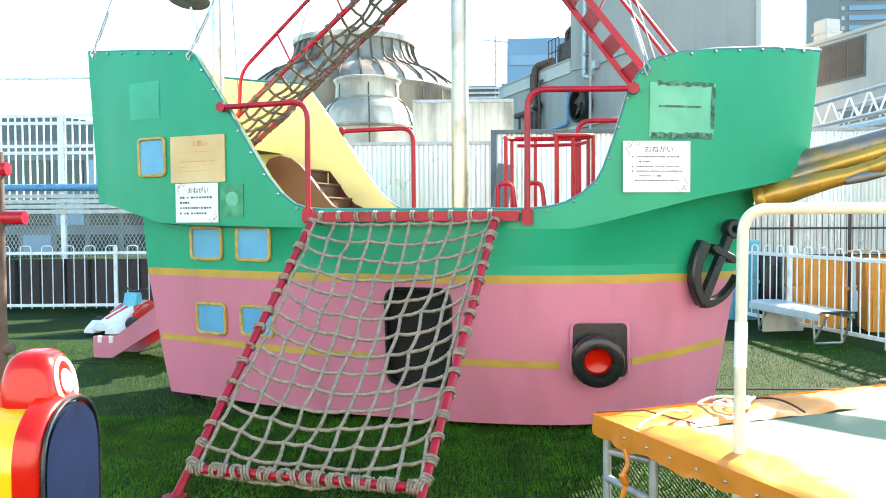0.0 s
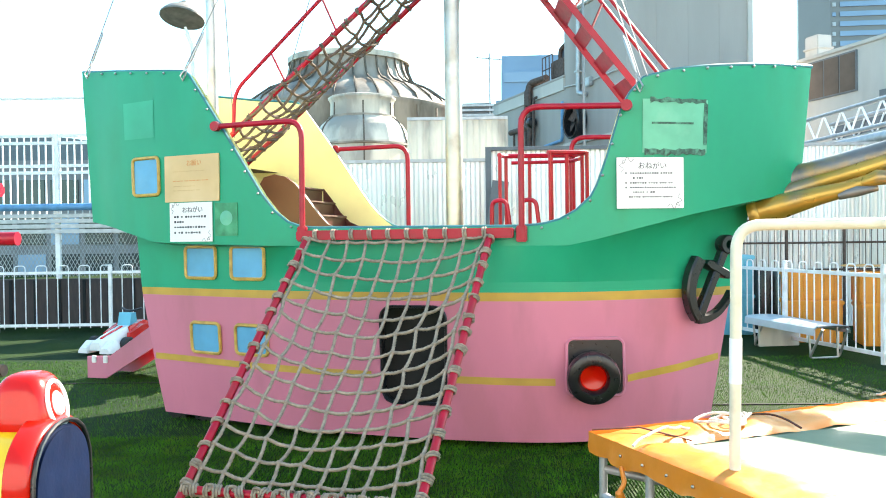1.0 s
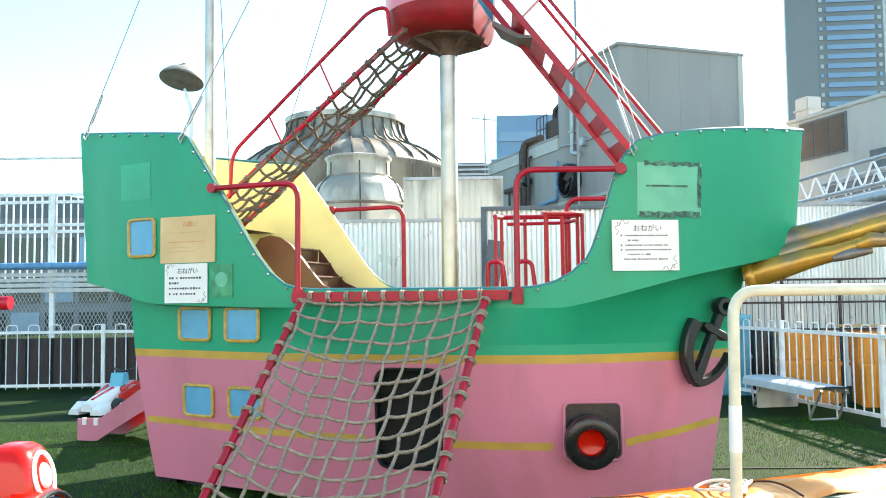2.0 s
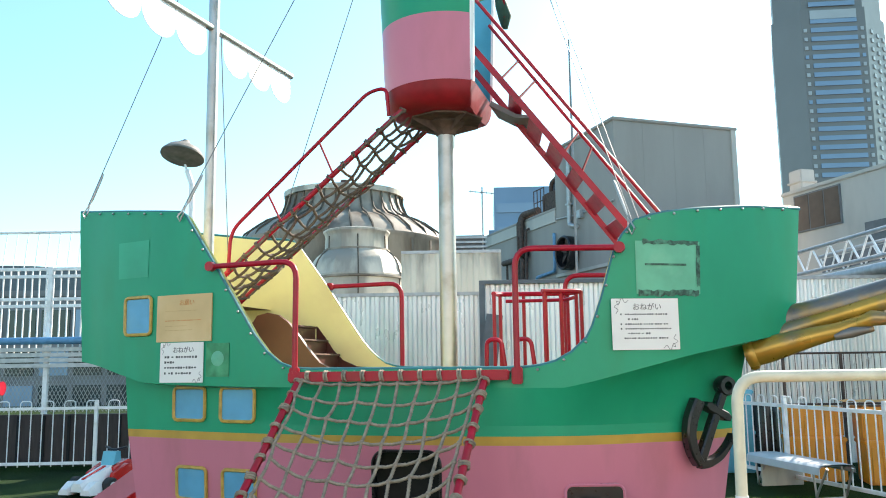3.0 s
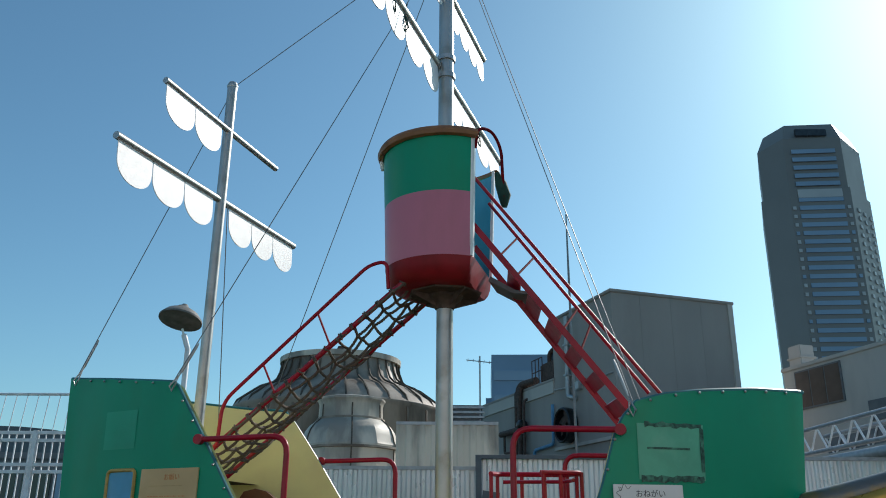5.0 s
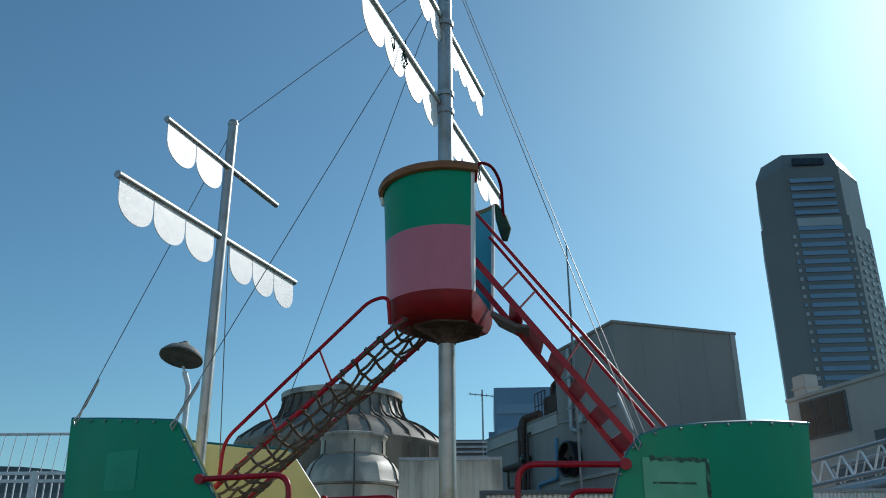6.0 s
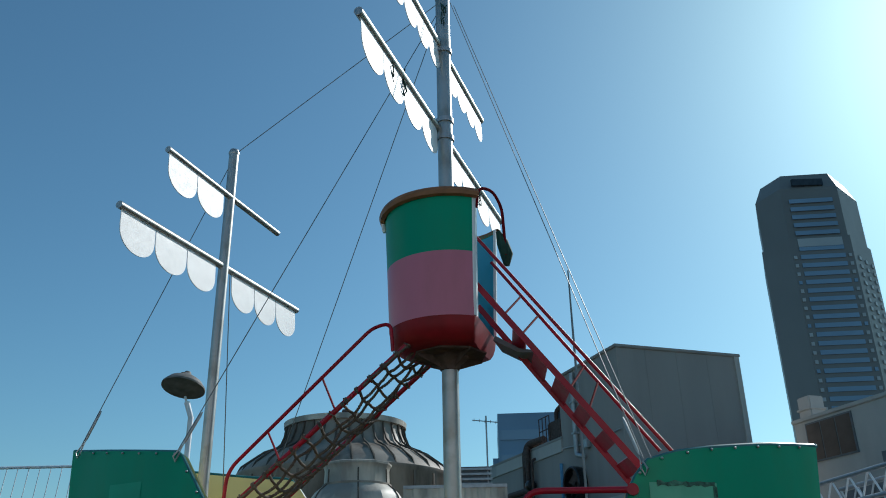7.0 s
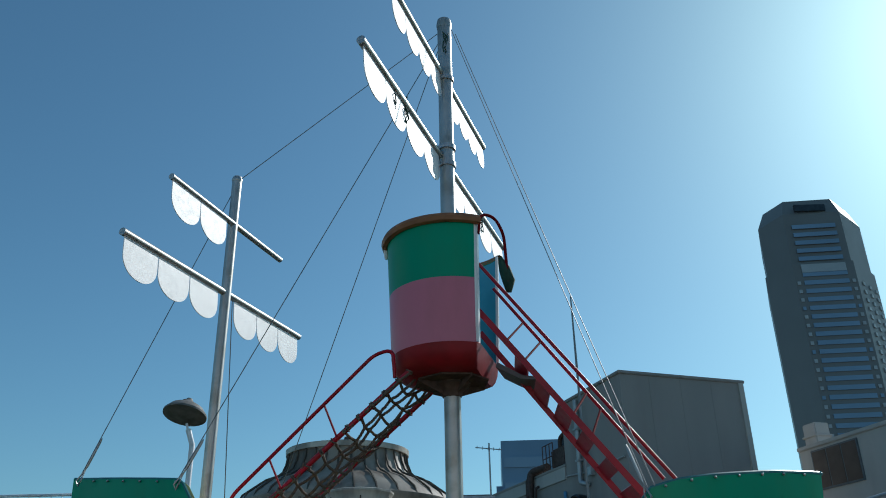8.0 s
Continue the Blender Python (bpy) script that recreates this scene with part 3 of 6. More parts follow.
part("shank", squared([(0, -0.04), (0, 0.2), (0, 0.48)], (0.036, 0.031, 0.031), 0.036), BLACK, anchor)
part("stock", squared([(-0.115, 0.345), (-0.08, 0.34), (0, 0.335), (0.08, 0.33), (0.115, 0.325)], (0.02, 0.036, 0.032, 0.036, 0.02), 0.042), BLACK, anchor)
part("ring", moved(lathe(bmesh.new(), [(0.034, -0.05), (0.066, -0.05), (0.076, -0.03), (0.076, 0.03), (0.066, 0.05), (0.034, 0.05), (0.034, -0.05)], 24, pose(0, 0, 0.54, 90)), flat), BLACK, anchor)
part("arm", tapered(curve([(-0.175, 0.345), (-0.185, 0.20), (-0.15, 0.07), (-0.07, -0.03), (0, -0.075)]), 0.046, 0.034, 0.042), BLACK, anchor)
part("arm", tapered(curve([(0.19, 0.235), (0.18, 0.14), (0.14, 0.03), (0.07, -0.04), (0, -0.075)]), 0.016, 0.036, 0.038), BLACK, anchor)

# handrails either side of the boarding gaps
def handrail(pts, end):
    h = new("handrail")
    h.parent = ship
    part("tube", tubed(bent(pts, 0.14), 0.023, 10), RED, h, "red painted handrail")
    bm = lathe(bmesh.new(), [(0.001, -0.035), (0.012, -0.035), (0.014, -0.03), (0.036, -0.028), (0.04, -0.02), (0.04, 0.03), (0.001, 0.03)], 16, Matrix.Translation(end) @ pose(0, 0, 0, 90))
    part("flange", bm, RED, h)
    bm = boxed((-0.04, -0.02, -0.06), (0.04, 0.02, 0.06), 0.008)
    bmesh.ops.translate(bm, verts=bm.verts, vec=Vector(pts[-1]) + Vector((0, 0, 0.03)))
    part("foot", bm, RED, h)
for sv in (-1, 1):
    shift = 0 if sv < 0 else 0.12
    handrail([(-1.74 + shift * 1.8, sv * 0.99, 2.535), (-0.972 + shift * 1.8, sv * 1.01, 2.545), (-0.972 + shift * 1.8, sv * 1.02, 1.62)], (-1.74 + shift * 1.8, sv * 0.99, 2.535))
    handrail([(1.53, sv * 0.98, 2.53), (0.774 + shift, sv * 1.01, 2.555), (0.774 + shift, sv * 1.02, 1.60)], (1.53, sv * 0.98, 2.53))
# red safety cage round the deck opening
cage = new("deck_railing")
cage.parent = ship
cage["label"] = "red tubular railing round the deck opening"
ringpts = [(0.33, 0.35, 2.345), (0.33, 0.62, 2.36), (0.95, 0.72, 2.355), (1.12, 0.35, 2.34), (0.80, 0.12, 2.33)]
part("top_rail", tubed(bent(ringpts, 0.1), 0.022), RED, cage)
part("top_rail", tubed([(0.42, 0.45, 2.28), (0.95, 0.5, 2.28), (1.05, 0.3, 2.28)], 0.016), RED, cage)
for x, y in ((0.33, 0.36), (0.335, 0.62), (0.55, 0.655), (0.75, 0.69), (0.95, 0.71), (1.05, 0.53), (1.11, 0.36), (0.95, 0.23), (0.82, 0.13)):
    part("bar", tubed([(x, y, 1.3), (x, y, 2.345)], 0.017, 8), RED, cage)
for x in (0.36, 0.62):
    part("hoop", tubed(bent([(x - 0.08, 0.2, 1.3), (x - 0.07, 0.2, 1.93), (x + 0.06, 0.2, 1.93), (x + 0.14, 0.2, 1.3)], 0.09), 0.02), RED, cage)

# ---- main mast with crow's nest ----
mast = thing("main_mast", "tall steel mast with green and pink lookout and white sails", "mast", SHIP)
part("pole", tubed([(0, 0, 1.3), (0, 0, 7.9)], 0.075, 20), STEEL, mast)
part("cap", lathe(bmesh.new(), [(0.078, 7.86), (0.085, 7.9), (0.075, 7.97), (0.03, 8.0), (0.001, 8.0)], 20), STEEL, mast)
for z in (6.1, 6.3, 7.15):
    part("collar", lathe(bmesh.new(), [(0.074, z), (0.09, z), (0.09, z + 0.05), (0.074, z + 0.05)], 20), GALV, mast)
part("bracket", lathe(bmesh.new(), [(0.074, 3.74), (0.09, 3.75), (0.105, 3.80), (0.17, 3.85), (0.17, 3.88), (0.001, 3.88)], 8), RUST, mast, "dark steel bracket under the nest")
for k in range(4):
    fin = prism([(0.075, 3.76), (0.075, 3.885), (0.34, 3.885), (0.34, 3.855)], 0.012)
    bmesh.ops.transform(fin, matrix=pose(0, 0, 0, 0, 0, 45 + 90 * k) @ Matrix.Translation((0, -0.006, 0)), verts=fin.verts)
    part("fin", fin, RUST, mast, smooth=False)
A0, A1 = radians(50), radians(50 + 258)
nest = new("crow_nest")
nest.parent = mast
nest["label"] = "bucket shaped lookout, green above pink with a brown rim"
# the floor's red is darkened to hold the shade under the nest
bm = lathe(bmesh.new(), [(0.001, 3.885), (0.36, 3.887), (0.42, 3.895), (0.465, 3.915), (0.505, 3.96), (0.53, 4.02), (0.541, 4.09), (0.53, 4.10), (0.001, 4.105)], 56)
for v in bm.verts:
    v.co.x = min(v.co.x, 0.352 + 0.25 * (v.co.z - 4.1))
part("floor", bm, mat("shaded_red_gelcoat", (0.24, 0.008, 0.014), 0.45, vary=0.25, scale=5, spec=0.25), nest, "rounded red underside with one flat side, darkened for shade")
# dark brown plate paints the deep shade round the mast head
part("under_plate", lathe(bmesh.new(), [(0.001, 3.87), (0.335, 3.87), (0.34, 3.885), (0.001, 3.888)], 8), RUST, nest, "steel plate under the floor, dark brown for the shade there")


def wall(z0, z1, r0, r1):
    return lathe(bmesh.new(), [(r0, z0), (r1, z1), (r1 - 0.03, z1), (r0 - 0.03, z0), (r0, z0)], 56, None, (A0, A1))


part("lower_wall", wall(4.09, 4.675, 0.543, 0.566), PINK, nest)
part("upper_wall", wall(4.675, 5.235, 0.566, 0.592), GREEN, nest)
part("inner_wall", lathe(bmesh.new(), [(0.505, 4.11), (0.55, 5.2)], 48, None, (A0 - 0.02, A1 + 0.02)), CRATE_B, nest, "teal inside of the nest wall")
part("rim", lathe(bmesh.new(), [(0.56, 5.215), (0.60, 5.185), (0.635, 5.195), (0.648, 5.23), (0.635, 5.262), (0.60, 5.275), (0.565, 5.26), (0.56, 5.215)], 56, None, (A0 - 0.04, A1 + 0.06)), mat("brown_rim", (0.27, 0.115, 0.045), 0.5, vary=0.2, scale=8, bump=0.2), nest, "orange brown rounded rim")
q = radians(196)
part("foam_end", tubed([Vector((0.61 * math.cos(q), 0.61 * math.sin(q), 5.20)), Vector((0.60 * math.cos(q), 0.60 * math.sin(q), 5.13)), Vector((0.60 * math.cos(q), 0.60 * math.sin(q), 5.10))], [0.02, 0.022, 0.012], 8), SAIL, nest, "torn white foam under the rim")
# door edges in white: sunlight on the wall's corner put into the colour
for a in (A0, A1):
    p, q = (Vector((r * math.cos(a), r * math.sin(a), z)) for r, z in ((0.53, 4.10), (0.58, 5.23)))
    side = math.copysign(1, math.sin(a))
    bm = bmesh.new()
    sheet(bm, [[c + Vector((0, 0, 0)), c + Vector((0.022, -side * 0.02, 0)), c + Vector((0.024, -side * 0.075, 0)), c + Vector((0.0, -side * 0.08, 0))] for c in (p, q)])
    part("door_jamb", bm, TOYWHITE, nest, "door edge of the lookout, painted white as if sunlit")
    part("edge_strip", tubed([p, q], 0.014, 6), SAIL, nest, "edge strip, white for the sunlit corner")
part("grab_loop", tubed(bent([(0.38, -0.40, 5.12), (0.40, -0.38, 5.33), (0.50, -0.22, 5.36), (0.55, -0.06, 5.25), (0.56, -0.02, 4.78)], 0.11), 0.015), WINE, nest, "dark red bent grab rail")
part("mat", prism([(0.40, 3.99), (0.50, 3.93), (0.62, 3.86), (0.78, 3.84), (0.79, 3.86), (0.64, 3.89), (0.53, 3.96), (0.42, 4.03)], 0.4), DARKSHEET, nest, "dark rubber mat")

TARP = mat("dark_green_cloth", (0.012, 0.05, 0.035), 0.8, vary=0.3, scale=12, bump=0.6, bump_scale=40)
part("cloth_roll", tubed([(0.50, -0.05, 5.02), (0.53, 0.0, 4.92), (0.56, 0.02, 4.80), (0.55, 0.05, 4.70)], [0.02, 0.055, 0.06, 0.025], 10), TARP, nest, "dark green rolled cloth")


def tie(parent, p, seed):
    rng = random.Random(seed)
    for k in range(4):
        q = Vector(p)
        pts = [q + Vector((rng.uniform(-0.03, 0.03), rng.uniform(-0.04, 0.04), 0.05 - 0.07 * i)) for i in range(5)]
        part("cord", tubed(pts, 0.006, 5), TARP, parent, "green cord tied round the spar")


def yard(parent, a, b, scallops, r=0.035, size=(0.42, 0.36)):
    """A spar from a to b with hanging rounded sail tabs at the given fractions."""
    y = new("yard")
    y.parent = parent
    a, b = Vector(a), Vector(b)
    part("spar", tubed([a, a.lerp(b, 0.5), b], r, 10), STEEL, y)
    for f0, f1, drop in scallops:
        p, q = a.lerp(b, f0), a.lerp(b, f1)
        w = (q - p).length
        d = (q - p).normalized()
        bm = bmesh.new()
        n = 16
        lean = Vector((-0.02, 0, 0))
        prof = [(0, 0)] + [(w * 0.5 * (1 - math.cos(math.pi * i / n)), -drop * (0.42 + 0.58 * math.sin(math.pi * i / n) ** 0.85)) for i in range(n + 1)] + [(w, 0)]
        pts = [p + d * x + Vector((0, 0, z - r * 0.8)) + lean * (z / drop) for x, z in prof]
        f = bm.faces.new([bm.verts.new(v) for v in pts])
        ext = bmesh.ops.extrude_face_region(bm, geom=[f])
        bmesh.ops.translate(bm, verts=[v for v in ext["geom"] if isinstance(v, bmesh.types.BMVert)], vec=(0.008, 0, 0))
        part("sail", bm, SAIL, y, "white scalloped plastic sail", smooth=False)
    return y


def tabs(f0, f1, n, drop):
    step = (f1 - f0) / n
    return [(f0 + step * k, f0 + step * (k + 0.97), drop) for k in range(n)]


yard(mast, (-0.19, -1.95, 6.24), (0.08, 2.32, 6.24), tabs(0.01, 0.44, 4, 0.37) + tabs(0.50, 0.99, 4, 0.37), 0.04)
yard(mast, (-0.125, -1.45, 7.25), (0.05, 1.54, 7.25), tabs(0.01, 0.47, 4, 0.35) + tabs(0.55, 0.99, 4, 0.35), 0.04)
mizzen = thing("mizzen_mast", "slim steel stern mast with white scalloped sails", "mast", SHIP)
part("pole", tubed([(-2.36, 0, 2.3), (-2.36, 0, 6.36)], 0.052, 16), STEEL, mizzen)
part("cap", lathe(bmesh.new(), [(0.054, 6.34), (0.06, 6.36), (0.045, 6.4), (0.001, 6.41)], 16, Matrix.Translation((-2.36, 0, 0))), STEEL, mizzen)
yard(mizzen, (-2.50, -1.54, 5.04), (-2.23, 1.47, 5.04), tabs(0.01, 0.47, 3, 0.35) + tabs(0.56, 0.99, 3, 0.35), 0.036)
yard(mizzen, (-2.41, -1.09, 5.82), (-2.28, 0.97, 5.82), tabs(0.01, 0.46, 2, 0.35), 0.032)

for k, p in enumerate(((-0.12, -1.0, 6.24), (-0.14, -1.25, 6.24), (0.03, 1.35, 6.24), (0.0, 0.02, 7.85), (0.03, -0.06, 7.7))):
    tie(mast, p, 40 + k)

# stays
def stay(a, b, r=0.0045, sag=0.0):
    a, b = Vector(a), Vector(b)
    pts = [a.lerp(b, i / 8) - Vector((0, 0, sag * math.sin(math.pi * i / 8))) for i in range(9)]
    ob = solid("stay_wire", tubed(pts, r, 5), WIRE, "thin steel stay wire of the ship's rigging", "wire", SHIP, "rigging wires")
    return ob
stay((-2.36, 0, 6.34), (-0.02, 0, 7.85))
stay((-2.36, 0, 6.3), (-3.25, -0.62, 3.17))
stay((0, 0, 7.8), (-2.10, -0.88, 3.03))
stay((0, 0, 7.8), (-2.10, 0.88, 3.03))
stay((0.09, -0.03, 7.80), (1.62, -0.90, 2.74), 0.004)
stay((0.12, 0.02, 7.78), (1.67, -0.87, 2.75), 0.004)
stay((-2.31, 0.05, 5.0), (-2.28, 0.25, 2.6), 0.005)
for x, v in ((-2.10, -0.88), (1.62, -0.905), (-3.25, -0.62)):
    s = thing("turnbuckle", "steel rigging turnbuckle on the bulwark edge", "fitting", SHIP, "rigging fittings")
    base = Vector((x, v, top_line(x) - 0.02))
    aim = (Vector((0 if x > -3 else -2.36, 0, 7.8 if x > -3 else 6.3)) - base).normalized()
    part("body", tubed([base + aim * 0.1, base + aim * 0.14, base + aim * 0.36, base + aim * 0.4], [0.005, 0.011, 0.011, 0.005], 8), CHROME, s)
    part("shackle", tubed([base + Vector((0, -0.015, -0.05)), base + Vector((0.022, -0.02, -0.01)), base + aim * 0.1, base + Vector((-0.022, -0.02, -0.01))], 0.008, 6, True), CHROME, s)

# ---- boarding net ramp ----
def net_point(ul, ur, top, bot, f, g, sag, pull):
    """A place on a sagging net: f across, g down."""
    a = Vector(top[0]).lerp(Vector(bot[0]), g)
    b = Vector(top[1]).lerp(Vector(bot[1]), g)
    p = a.lerp(b, 0.5 + (f - 0.5) * (1 - pull * math.sin(math.pi * min(1, g * 1.05))))
    return p - Vector((0, 0, sag * math.sin(math.pi * f) ** 0.8 * math.sin(math.pi * (0.08 + 0.84 * g))))


def rope(pts, r, pitch=0.075):
    """A laid three-strand rope: a lobed section that twists along its run."""
    pts = [Vector(p) for p in pts]
    fine = []
    for a, b in zip(pts, pts[1:]):
        k = max(1, int((b - a).length / 0.011))
        fine += [a.lerp(b, i / k) for i in range(k)]
    fine.append(pts[-1])
    verts, faces, side, run, n = [], [], None, 0.0, 9
    for i, p in enumerate(fine):
        d = (fine[min(i + 1, len(fine) - 1)] - fine[max(i - 1, 0)]).normalized()
        side = d.orthogonal().normalized() if side is None else (side - d * side.dot(d)).normalized()
        top = d.cross(side)
        run += (p - fine[i - 1]).length if i else 0
        for j in range(n):
            q = 2 * math.pi * j / n
            rad = r * (1 + 0.2 * math.cos(3 * q + 2 * math.pi * run / (pitch / 3)))
            verts.append(p + (side * math.cos(q) + top * math.sin(q)) * rad)
        if i:
            a, b = (i - 1) * n, i * n
            faces += [(a + j, a + (j + 1) % n, b + (j + 1) % n, b + j) for j in range(n)]
    me = bpy.data.meshes.new("rope")
    me.from_pydata(verts, [], faces)
    me.shade_smooth()
    return me


def rope_part(pts, r, material, parent):
    me = rope(pts, r)
    me.materials.append(material)
    ob = new("rope", me)
    ob.parent = parent
    return ob


def rope_net(parent, top, bot, cols, rows, sag, pull, r, material, jitter=0.012, seed=1):
    rng = random.Random(seed)
    wob = {(i, j): Vector((rng.uniform(-1, 1), rng.uniform(-1, 1), rng.uniform(-1, 1))) * jitter for i in range(cols + 1) for j in range(rows + 1)}
    node = lambda i, j: net_point(0, 0, top, bot, i / cols, j / rows, sag, pull) + wob[i, j]
    def run(nodes):
        pts = []
        for a, b in zip(nodes, nodes[1:]):
            mid = a.lerp(b, 0.5) - Vector((0, 0, (b - a).length * 0.06))
            pts += [a, a.lerp(mid, 0.5) * 1.0, mid, mid.lerp(b, 0.5)]
        return pts + [nodes[-1]]
    for i in range(cols + 1):
        rope_part(run([node(i, j) for j in range(rows + 1)]), r, material, parent)
    for j in range(rows + 1):
        rope_part(run([node(i, j) for i in range(cols + 1)]), r, material, parent)
    bm = bmesh.new()
    bmesh.ops.create_uvsphere(bm, u_segments=7, v_segments=5, radius=r * 1.7)
    knot = mesh_of("knot", bm, material, True)
    for i in range(cols + 1):
        for j in range(rows + 1):
            piece("knot", knot, parent, Matrix.Translation(node(i, j)) @ pose(0, 0, 0, rng.uniform(0, 90), rng.uniform(0, 90), 0))
    return node


def coil(p, d, r, wire, turns=2.2):
    """A lashing round a bar: a short helix about the point p along d."""
    d = Vector(d).normalized()
    s = d.orthogonal().normalized()
    t = d.cross(s)
    n = int(turns * 9)
    return tubed([p + (s * math.cos(q) + t * math.sin(q)) * r + d * (i / n - 0.5) * turns * wire * 2.1 for i, q in ((i, 2 * math.pi * turns * i / n) for i in range(n + 1))], wire, 5)


ramp = thing("boarding_net", "sloping rope net in a red steel frame leaning on the ship", "climbing net", SHIP)
TL, TR, BL, BR = Vector((-0.90, -1.09, 1.615)), Vector((0.55, -1.09, 1.615)), Vector((-0.96, -2.88, 0.0)), Vector((0.50, -2.88, 0.0))
part("side_bar", tubed([TL, BL], 0.027, 12), RED, ramp)
part("side_bar", tubed([TR, BR], 0.027, 12), RED, ramp)
part("top_bar", boxed((-1.0, -1.085, 1.60), (0.72, -1.03, 1.675), 0.008), RED, ramp, "red channel bar bolted along the gunwale")
q0, q1 = TL.lerp(BL, 0.915), TR.lerp(BR, 0.915)
part("bottom_bar", tubed([q0, q1], 0.027, 12), RED, ramp)
for p in (BL, BR):
    part("foot_plate", lathe(bmesh.new(), [(0.001, 0.02), (0.07, 0.02), (0.07, 0.0)], 16, Matrix.Translation((p.x, p.y, 0))), RED, ramp)
lash = random.Random(31)
ins = Vector((0.035, 0, 0))
node = rope_net(ramp, (TL + ins, TR - ins), (q0 + ins, q1 - ins), 9, 14, 0.17, 0.05, 0.0115, ROPE, 0.014, 4)
for j in range(15):
    g = j / 14
    for a, b, s in ((TL, q0, 1), (TR, q1, -1)):
        p = a.lerp(b, min(0.985, max(0.02, g)))
        part("lashing", coil(p + (b - a).normalized() * lash.uniform(-0.02, 0.02), (b - a).normalized() + Vector((lash.uniform(-0.3, 0.3), lash.uniform(-0.2, 0.2), lash.uniform(-0.2, 0.2))), lash.uniform(0.033, 0.038), 0.009, lash.uniform(1.4, 3.0)), ROPE, ramp)
for i in range(10):
    for a, b in ((TL + Vector((0.02, 0.03, 0.025)), TR + Vector((0, 0.03, 0.025))), (q0, q1)):
        p = a.lerp(b, 0.03 + 0.94 * i / 9)
        if a.z > 1:
            part("lashing", coil(p, b - a, 0.038, 0.0095, 1.6), ROPE, ramp)
            continue
        for s in (-0.035, 0.03):
            d = (b - a).normalized()
            d = (d + Vector((0, lash.uniform(-0.35, 0.35), lash.uniform(-0.35, 0.35)))).normalized()
            part("lashing", coil(p + (b - a).normalized() * (s + lash.uniform(-0.012, 0.012)), d, lash.uniform(0.034, 0.043), 0.0085, lash.uniform(1.6, 3.0)), ROPE, ramp)
        part("lashing", coil(p + Vector((lash.uniform(-0.02, 0.02), -0.01, 0.03)), (0.2, 0.8, 0.6), 0.022, 0.0095, 1.6), ROPE, ramp)

# ---- upper net bridge from the stern deck to the nest ----
bridge = thing("net_bridge", "steep rope net bridge with red rails up to the lookout", "climbing net", SHIP)
zt = lambda u: 3.93 + 0.815 * (u + 0.27)
b0, b1 = -2.25, -0.27
ends = {v: (Vector((b1, v, zt(b1))), Vector((b0, v, zt(b0)))) for v in (-0.35, 0.35)}
for v, (a, b) in ends.items():
    part("side_bar", tubed([a, b], 0.024, 10), RED, bridge)
part("cross_bar", tubed([ends[-0.35][0], ends[0.35][0]], 0.024), RED, bridge)
part("cross_bar", tubed([ends[-0.35][1], ends[0.35][1]], 0.024), RED, bridge)
rope_net(bridge, (ends[-0.35][0], ends[0.35][0]), (ends[-0.35][1], ends[0.35][1]), 5, 17, 0.09, 0.0, 0.0125, DARKROPE, 0.026, 9)
for v, (a, b) in ends.items():
    for j in range(18):
        part("lashing", coil(a.lerp(b, min(0.99, max(0.01, j / 17 + lash.uniform(-0.006, 0.006)))), (b - a).normalized() + Vector((lash.uniform(-0.3, 0.3), lash.uniform(-0.3, 0.3), lash.uniform(-0.3, 0.3))), 0.029, 0.008, lash.uniform(1.2, 2.0)), DARKROPE, bridge)
hv = -0.38
part("handrail", tubed(bent([(-1.93, hv, zt(-1.93) - 0.02), (-1.91, hv, 2.93), (-0.60, hv, 4.09), (-0.43, hv, 4.12), (-0.41, hv, 3.86)], 0.12), 0.017), RED, bridge)
for u in (-1.42, -0.93):
    part("strut", tubed([(u, hv, zt(u)), (u - 0.13, hv, 2.93 + (u - 0.13 + 1.91) * 0.885)], 0.01), RED, bridge)

# ---- ladder from the nest to the bow ----
ladder = thing("ship_ladder", "red steel ladder with handrails from lookout to bow", "ladder", SHIP)
LA = (Vector((0.22, 0.25, 4.41)), Vector((1.46, 0.25, 2.72)))
LB = (Vector((0.305, -0.25, 4.46)), Vector((1.62, -0.25, 2.715)))
for a, b in (LA, LB):
    along = (b - a).normalized()
    across = Vector((-along.z, 0, along.x)) * 0.026
    bm = bmesh.new()
    sheet(bm, [[p + across + Vector((0, -0.012, 0)), p + across + Vector((0, 0.012, 0)), p - across + Vector((0, 0.012, 0)), p - across + Vector((0, -0.012, 0)), p + across + Vector((0, -0.012, 0))] for p in (a, b)])
    bmesh.ops.remove_doubles(bm, verts=bm.verts, dist=1e-5)
    bmesh.ops.holes_fill(bm, edges=bm.edges)
    part("stringer", bm, RED, ladder, smooth=False)
for k in range(6):
    f = 0.285 + 0.131 * k
    p, q = LA[0].lerp(LA[1], f), LB[0].lerp(LB[1], f)
    slope = (LA[1] - LA[0]).normalized() * (0.088 if k < 3 else 0.07)
    bm = bmesh.new()
    f0 = bm.faces.new([bm.verts.new(v) for v in (p - slope, q - slope, q + slope, p + slope)])
    ext = bmesh.ops.extrude_face_region(bm, geom=[f0])
    bmesh.ops.translate(bm, verts=[v for v in ext["geom"] if isinstance(v, bmesh.types.BMVert)], vec=(0.012, 0, 0.012))
    part("tread", bm, RED, ladder, smooth=False)
H1 = (Vector((0.315, -0.27, 4.92)), Vector((1.815, -0.27, 2.885)))
H2 = (Vector((0.374, 0.2, 4.82)), Vector((1.72, 0.2, 2.967)))
for a, b in (H1, H2):
    part("handrail", tubed([a, b], 0.0155, 10), RED, ladder)
